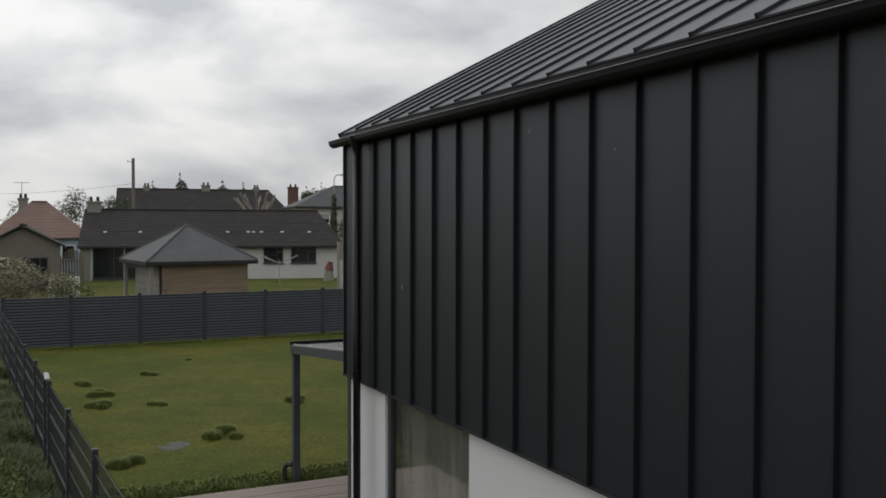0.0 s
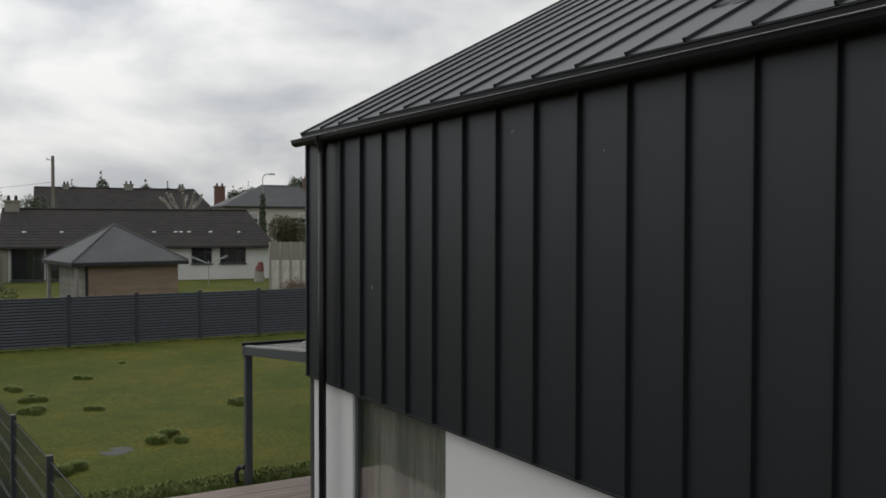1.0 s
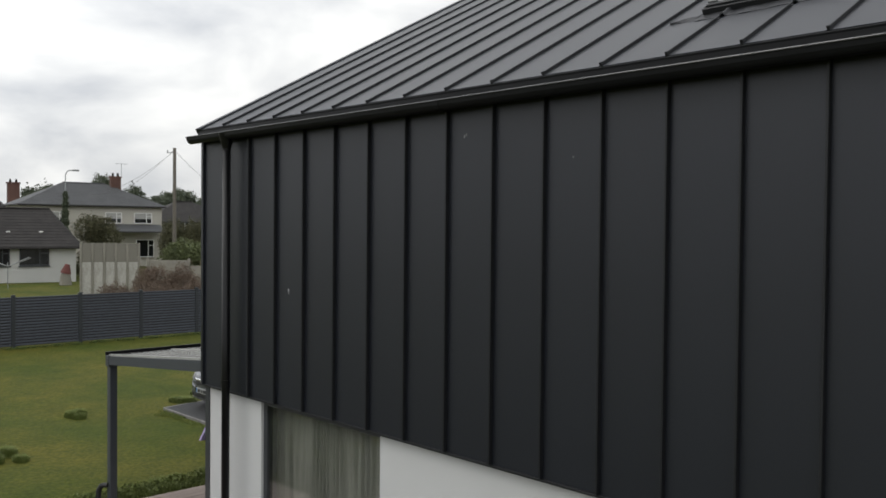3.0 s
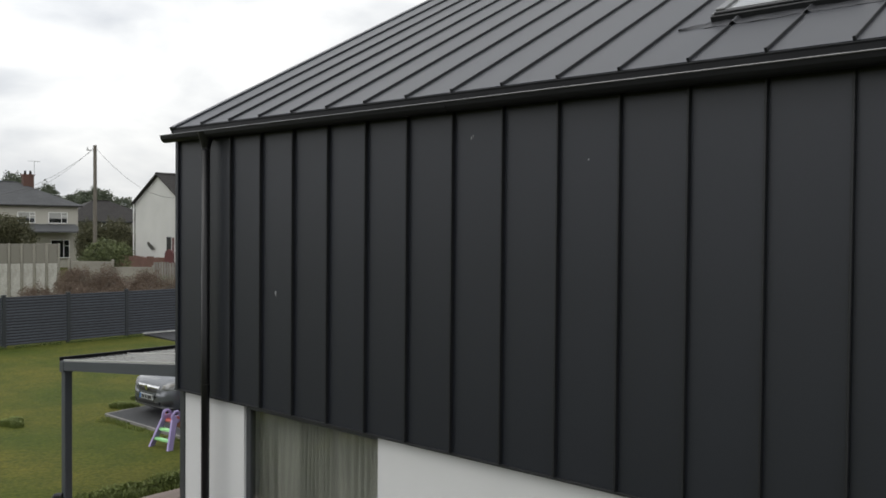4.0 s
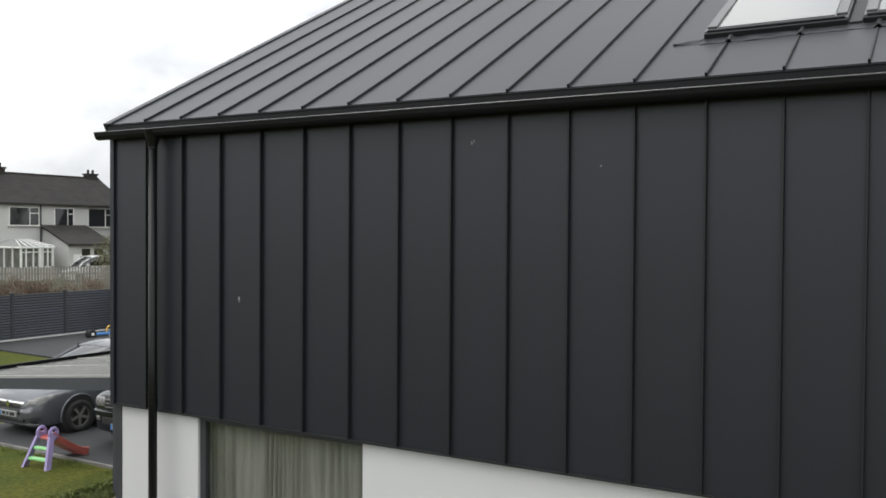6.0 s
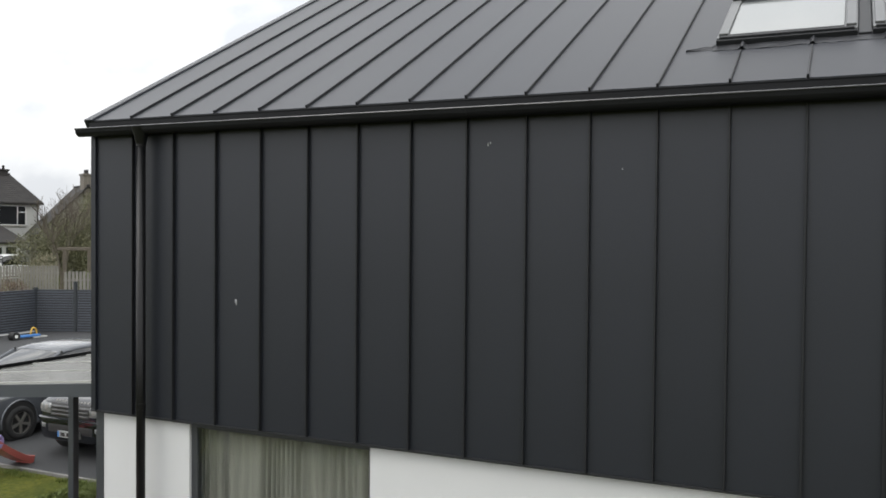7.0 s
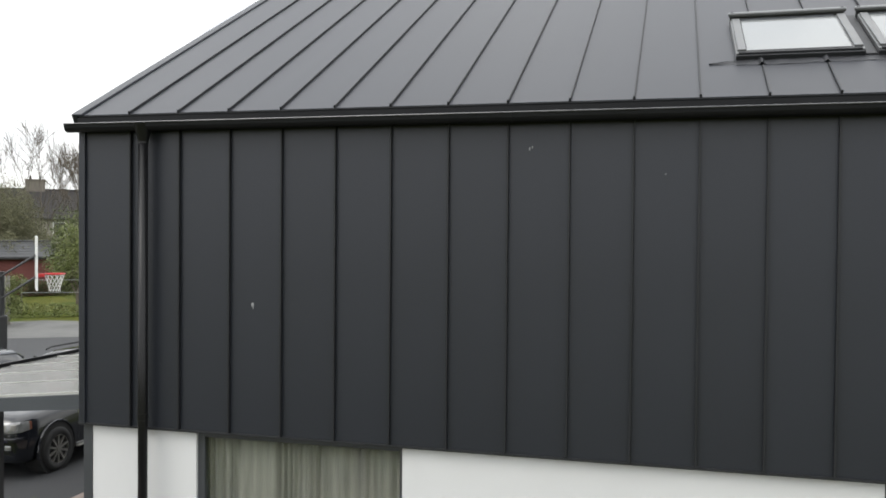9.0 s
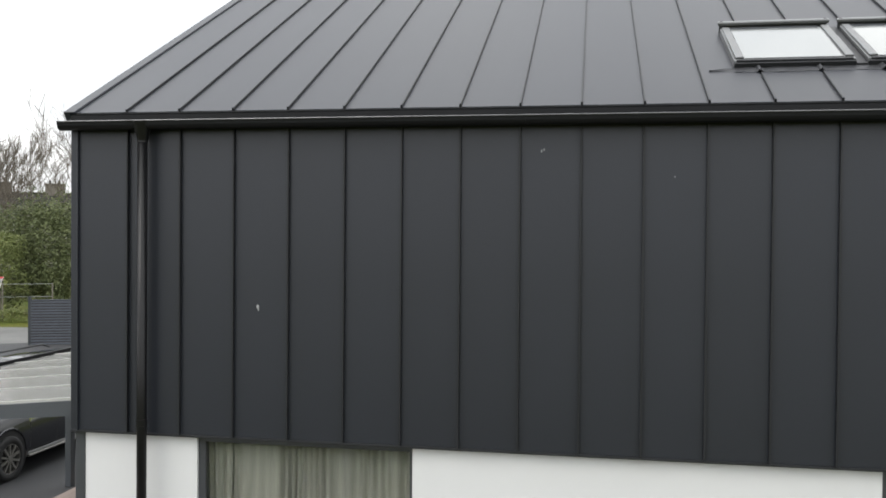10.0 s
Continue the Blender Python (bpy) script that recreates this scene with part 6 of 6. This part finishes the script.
def board_fence(pts, h, label):
    root = thing("timber_fence", label, "fence")
    bm = B()
    box(bm, (-0.055, -0.01, 0), (0.055, 0.01, h), 0.004)
    me = mesh_of("board", bm, PALE_TIMBER)
    rng = random.Random(5)
    for (ax, ay), (bx, by) in zip(pts[:-1], pts[1:]):
        d = math.hypot(bx - ax, by - ay)
        ang = math.atan2(by - ay, bx - ax)
        n = int(d / 0.135)
        for i in range(n):
            t = (i + 0.5) / n
            piece("board", me, root, Matrix.Translation((ax + (bx - ax) * t, ay + (by - ay) * t, rng.uniform(-0.03, 0.03))) @ Matrix.Rotation(ang, 4, "Z"))
        for z in (0.45, h - 0.4):
            b2 = B()
            box(b2, (0, 0.012, z), (d, 0.06, z + 0.08))
            part("rail", b2, PALE_TIMBER, root).matrix_basis = Matrix.Translation((ax, ay, 0)) @ Matrix.Rotation(ang, 4, "Z")


board_fence([(-24.6, 21.5), (-23.9, 22.3), (-22.7, 23.7), (-22.05, 24.46)], 2.15, "weathered pale vertical board fence beside the gateway")
board_fence([(-35.1, 19.9), (-33.5, 21.8), (-30.0, 26.0)], 2.15, "weathered grey vertical board fence behind brambles")


def rail_fence():
    root = thing("wire_fence", "thin post-and-wire fence at the field edge", "fence")
    pts = [(-24.5, 28.0), (-22.2, 29.2), (-20.4, 30.3)]
    for x, y in pts:
        bm = B()
        tube(bm, (x, y, 0), (x, y, 1.75), 0.03, None, 8)
        part("post", bm, POLE, root)
    for z in (1.7, 1.1):
        bm = B()
        sweep(bm, [(x, y, z) for x, y in pts], 0.010, 6)
        part("wire", bm, GALV, root)


rail_fence()


# ---- poles, lamps and wires ----
def utility_pole(x, y, h, r=0.15):
    root = thing("utility_pole", "weathered wooden utility pole with wires", "utility pole", at=pose(x, y, -0.05))
    bm = B()
    tube(bm, (0, 0, 0), (0, 0, h), r, r * 0.8, 14)
    part("pole", bm, POLE, root)
    bm = B()
    tube(bm, (-0.12, -0.45, h - 0.35), (0.05, 0.1, h - 0.30), 0.03, None, 8)
    tube(bm, (-0.12, -0.45, h - 0.38), (-0.12, -0.45, h - 0.15), 0.05, 0.03, 8)
    part("bracket", bm, GALV, root)


utility_pole(-46.9, 22.5, 9.45, 0.135)
utility_pole(-74.5, 6.0, 10.25, 0.17)


def street_lamp(x, y, h, ang=90):
    root = thing("street_lamp", "thin street lamp with ivy on its column", "street lamp", at=pose(x, y, -0.05, 0, 0, ang))
    bm = B()
    sweep(bm, [(0, 0, 0), (0, 0, h - 0.5), (0.12, 0, h - 0.15), (0.35, 0, h), (0.75, 0, h + 0.02)], 0.05, 10)
    part("column", bm, GALV, root)
    bm = B()
    box(bm, (0.7, -0.14, h - 0.06), (1.25, 0.14, h + 0.10), 0.04, 2)
    part("lantern", bm, GALV, root)
    return root


lamp = street_lamp(-75.4, 25.5, 9.3)
leaf_mesh("ivy", [(0, 0, 1.2 + 0.8 * i, 0.62 - 0.045 * i, 0.62 - 0.045 * i, 0.7) for i in range(8)], 4200, 0.10, LEAF_DARK, 77).parent = lamp
street_lamp(-62.0, 60.5, 9.5, 60)


def wire(name, a, b, sag):
    bm = B()
    a, b = Vector(a), Vector(b)
    pts = [a.lerp(b, i / 14) - Vector((0, 0, sag * 4 * (i / 14) * (1 - i / 14))) for i in range(15)]
    sweep(bm, pts, 0.012, 4)
    tagged(part(name, bm, BLACK_PLASTIC), "thin sagging overhead wire", "overhead wire", "overhead wires")


wire("overhead_wire", (-46.9, 22.4, 9.2), (-77.5, 30.5, 7.2), 0.5)
wire("overhead_wire", (-47.0, 22.3, 9.0), (-77.5, 28.5, 7.0), 0.6)
wire("overhead_wire", (-46.8, 22.6, 9.1), (-59.0, 36.0, 6.6), 0.9)
wire("overhead_wire", (-74.5, 6.0, 7.9), (-90.0, -14.0, 7.4), 0.6)
for x, y, z in ((-68.1, -3.2, 6.6), (-62.0, 38.2, 9.75), (-80.5, 33.0, 9.6)):
    root = thing("aerial", "thin metal television aerial on a chimney", "aerial", "aerials", at=pose(x, y, z - 0.35))
    bm = B()
    tube(bm, (0, 0, 0), (0, 0, 1.3), 0.025, None, 6)
    part("mast", bm, GALV, root)
    bm = B()
    tube(bm, (0, -0.6, 1.25), (0, 0.6, 1.25), 0.02, None, 6)
    for k in range(5):
        tube(bm, (-0.22, -0.5 + 0.25 * k, 1.25), (0.22, -0.5 + 0.25 * k, 1.25), 0.012, None, 4)
    part("elements", bm, GALV, root)


# ---- trees and hedges beyond ----
leafy_tree(-26.2, -3.7, 3.15, 2.3, 11, LEAF_BLOOM, 15000, 0.042, "pale blossoming shrub behind the slat fence", "shrub", 0.1, "shrub")
leafy_tree(-27.3, -1.9, 2.5, 1.2, 12, LEAF_SPRING, 6000, 0.04, "yellow-green garden shrub behind the slat fence", "shrub", 0.1, "shrub")
hedge("low_shrubs", "low reddish-brown shrubs along the back of the fence", [(-23.6, -1.0), (-23.6, 3.5), (-24.5, 10.0)], 0.5, 1.75, LEAF_BRAMBLE, 2600, 0.06, 14)
leafy_tree(-84.9, 1.5, 8.3, 2.2, 15, LEAF_OLIVE, 3800, 0.08, "tall thin tree with fresh pale leaves")
leafy_tree(-85.1, -3.0, 6.8, 2.2, 16, LEAF_OLIVE, 3000, 0.08, "rounded tree with fresh pale leaves")
leafy_tree(-88.0, 5.6, 7.6, 2.8, 17, LEAF_DARK, 6000, 0.11, "dark rounded evergreen tree")
for k, (x, y, h, r) in enumerate(((-112, 16.2, 11.2, 1.6), (-114, 13.0, 10.2, 1.5), (-113, 22.0, 10.6, 1.7), (-113, 25.0, 10.2, 1.6), (-116, 35.0, 10.0, 2.2), (-118, 38, 10.6, 2.4))):
    conifer(x, y, h - 0.5, r * 2.4, 40 + k, 12000)
for k, (x, y, h, r) in enumerate(((-96.2, 38.2, 10.3, 2.7), (-94.6, 40.4, 9.5, 2.3), (-97.8, 30.8, 9.2, 2.3), (-97.2, 33.0, 8.9, 2.2))):
    leafy_tree(x, y, h, r, 110 + k, LEAF_DARK, 15000, 0.12, "dark evergreen tree behind the houses", low=0.1)
hedge("hedge", "brownish-green hedge between the gardens", [(-71.3, 33.8), (-69.5, 35.0), (-68.2, 35.8)], 1.9, 4.9, LEAF_OLIVE, 46000, 0.065, 23)
leafy_tree(-61.5, 22.9, 5.3, 2.0, 24, LEAF_OLIVE, 26000, 0.06, "dense rounded brownish-green bush behind the bungalow", "bush", -0.1, "bush")
leafy_tree(-43.3, 21.2, 3.6, 2.2, 25, LEAF_HEDGE, 16000, 0.055, "rounded green garden bush", "bush", 0.05, "bush")
hedge("brambles", "tangle of dry brown brambles behind the fence", [(-33.5, 14.2), (-30, 14.6), (-27.6, 15.2), (-26.0, 17.5), (-25.0, 19.2)], 1.1, 2.3, LEAF_BRAMBLE, 110000, 0.026, 27)
hedge("brambles", "tangle of dry brown brambles behind the fence", [(-31, 11.5), (-27.5, 12.6), (-25.3, 15.8)], 0.9, 1.75, LEAF_BRAMBLE, 60000, 0.026, 28)
hedge("hedge", "large mixed green hedge behind the board fence", [(-42.0, 34.5), (-38.5, 37.0), (-33.5, 41.0)], 2.4, 4.6, LEAF_HAZE, 46000, 0.05, 29)
leafy_tree(-41.2, 36.6, 5.0, 2.3, 81, LEAF_HAZE, 24000, 0.045, "dense rounded olive-green bush behind the fence", "bush", 0.02, "bush")
leafy_tree(-39.6, 38.6, 7.2, 2.4, 82, LEAF_HAZE, 22000, 0.04, "tall tree with thin leaves paled for haze behind the fence")
leafy_tree(-37.4, 42.2, 8.2, 2.8, 83, LEAF_HAZE, 26000, 0.04, "tall tree with thin leaves paled for haze behind the fence")
leafy_tree(-39.8, 43.2, 7.8, 2.8, 84, LEAF_HAZE, 26000, 0.04, "tall tree with thin leaves paled for haze behind the fence")
leafy_tree(-43.5, 40.5, 5.2, 3.4, 61, LEAF_HAZE, 24000, 0.048, "spreading olive-green tree behind the fence")
leafy_tree(-38.0, 42.0, 6.2, 3.2, 62, LEAF_HAZE, 16000, 0.048, "tree with thin leaves paled for haze behind the fence")
leafy_tree(-23.6, 30.9, 4.6, 1.5, 63, LEAF_SPRING, 6000, 0.05, "slim tree with bright spring leaves at the garden edge")
hedge("hedge", "dense evergreen hedge beyond the yard", [(-25.0, 33.0), (-22.0, 33.5), (-17.0, 36.0), (-10.0, 38.0)], 2.6, 6.3, LEAF_HEDGE, 100000, 0.055, 64)
hedge("low_shrubs", "low weedy plants at the garden edge", [(-29.0, 24.8), (-24.4, 27.2), (-21.0, 29.2)], 0.5, 0.75, LEAF_SPRING, 4200, 0.05, 65)
for k, (x, y, h) in enumerate(((-41, 46, 12), (-36.5, 43, 12.5), (-33.5, 42.5, 13), (-31.0, 42.0, 12.5), (-35.5, 49.5, 14), (-33.0, 50.5, 14), (-29.5, 48, 13.5), (-27.0, 47, 13), (-24.5, 46, 12.5), (-38.5, 50, 13), (-46.0, 44.0, 8.5), (-43.0, 43.0, 9.0), (-48.5, 43.0, 7.5))):
    bare_tree(x, y, h, 70 + k)
leafy_tree(-98.2, 48.6, 9.2, 5.0, 91, LEAF_DARK, 42000, 0.11, "large dark evergreen tree behind the houses")
# pollarded tree with cut limbs
pol = thing("tree", "pollarded tree with pale cut limbs", "tree", at=pose(-68.2, 15.7, 0))
bm = B()
tube(bm, (0, 0, 0), (0, 0, 5.0), 0.4, 0.26, 10)
rng = random.Random(6)
for k in range(9):
    u = -1.0 + 2.0 * k / 8
    p, r = Vector((0, 0, 4.7)), 0.14
    d = Vector((rng.uniform(-0.5, 0.5), u * 1.35, 1.0)).normalized()
    for j in range(4):
        q = p + d * rng.uniform(0.52, 0.78)
        tube(bm, p, q, r, r * 0.85, 8)
        if j in (1, 2):
            e = (d + Vector((rng.gauss(0, 0.5), rng.gauss(0, 0.7), 0.3))).normalized()
            tube(bm, q, q + e * rng.uniform(0.25, 0.6), r * 0.75, r * 0.6, 7)
        p, r = q, r * 0.85
        d = (d + Vector((rng.gauss(0, 0.15), rng.gauss(0, 0.15), 0.12))).normalized()
    knob = bmesh.ops.create_icosphere(bm, subdivisions=1, radius=0.13)
    bmesh.ops.transform(bm, matrix=Matrix.Translation(p), verts=knob["verts"])
part("trunk", bm, PALE_BARK, pol)

# bushes on and beside the far fences
leafy_tree(-33.4, 33.0, 3.9, 1.5, 92, LEAF_DARK, 15000, 0.05, "dark evergreen bush beside the red shed", "bush", -0.05, "bush")
leafy_tree(-24.0, 22.75, 2.5, 0.75, 93, LEAF_SPRING, 5200, 0.035, "yellow-green climbing shrub on the board fence", "shrub", 0.1, "shrub")
leafy_tree(-22.3, 24.65, 2.4, 0.9, 94, LEAF_SPRING, 5200, 0.035, "yellow-green climbing shrub on the board fence", "shrub", 0.1, "shrub")
leafy_tree(-31.6, 26.2, 2.9, 1.1, 95, LEAF_BLOOM, 5000, 0.04, "pale flowering shrub behind the board fence", "shrub", 0.1, "shrub")
hedge("low_shrubs", "low olive shrubs in front of the red shed", [(-34.5, 36.2), (-31.2, 39.8)], 0.7, 1.25, LEAF_OLIVE, 12000, 0.045, 98)
bare_tree(-33.6, 29.3, 6.8, 99, "bare twiggy tree behind the board fence")
hedge("weeds", "low leafy weeds with pale flowers beside the wire fence", [(-6.2, -3.75), (-4.2, -3.6), (-2.6, -3.5)], 0.34, 0.34, LEAF_WEED, 3600, 0.03, 96)
hedge("weeds", "clumps of leafy weeds along the deck edge", [(-4.15, -2.4), (-4.05, -1.2), (-4.0, 0.2), (-4.05, 1.6), (-4.1, 3.2)], 0.20, 0.17, LEAF_TUFT, 6500, 0.022, 97)


def timber_gate():
    root = thing("garden_gate", "round-topped slatted timber gate between two houses", "gate", at=at_site(-52.5, -1.1, 0))
    for i in range(9):
        u = i * 0.17
        h = 2.0 + 0.55 * math.sin(math.pi * (i + 0.5) / 9)
        bm = B()
        box(bm, (u, -0.02, 0), (u + 0.13, 0.02, h), 0.01)
        part("board", bm, POLE, root)
    for z in (0.5, 1.7):
        bm = B()
        box(bm, (0, 0.021, z), (1.49, 0.07, z + 0.12))
        part("rail", bm, POLE, root)


timber_gate()


def pergola():
    root = thing("pergola", "dark timber pergola frame behind the board fence", "pergola", at=pose(-27.4, 24.0, 0, 0, 0, 45))
    for x, y in ((0, 0), (1.1, 0), (0, 1.2), (1.1, 1.2)):
        bm = B()
        box(bm, (x - 0.06, y - 0.06, 0), (x + 0.06, y + 0.06, 3.0), 0.01)
        part("post", bm, BARK, root)
    for y in (0, 1.2):
        bm = B()
        box(bm, (-0.3, y - 0.05, 3.0), (1.4, y + 0.05, 3.14), 0.01)
        part("beam", bm, BARK, root)


pergola()


def garden_ornament():
    root = thing("garden_ornament", "weathered red and grey ornament on the grass by a white wall", "ornament", at=pose(-52.5, 17.3, 0))
    bm = B()
    tube(bm, (0, 0, 0), (0, 0, 0.8), 0.42, 0.30, 14)
    part("base", bm, WALL_GREY, root)
    bm = B()
    tube(bm, (0, 0, 0.8), (0.05, 0.12, 1.42), 0.36, 0.16, 14)
    part("top", bm, SHED_RED, root)


garden_ornament()
car("car", "tall white car parked beside the far extension", Matrix.Translation((-51.5, 37.2, 0.0)) @ Matrix.Rotation(radians(-8), 4, "Z"), 1.75, 2.0, 1.2, 0.92, 0.9, 2.55, 4.0, 0.31, PAINT_WHITE, False, 5)
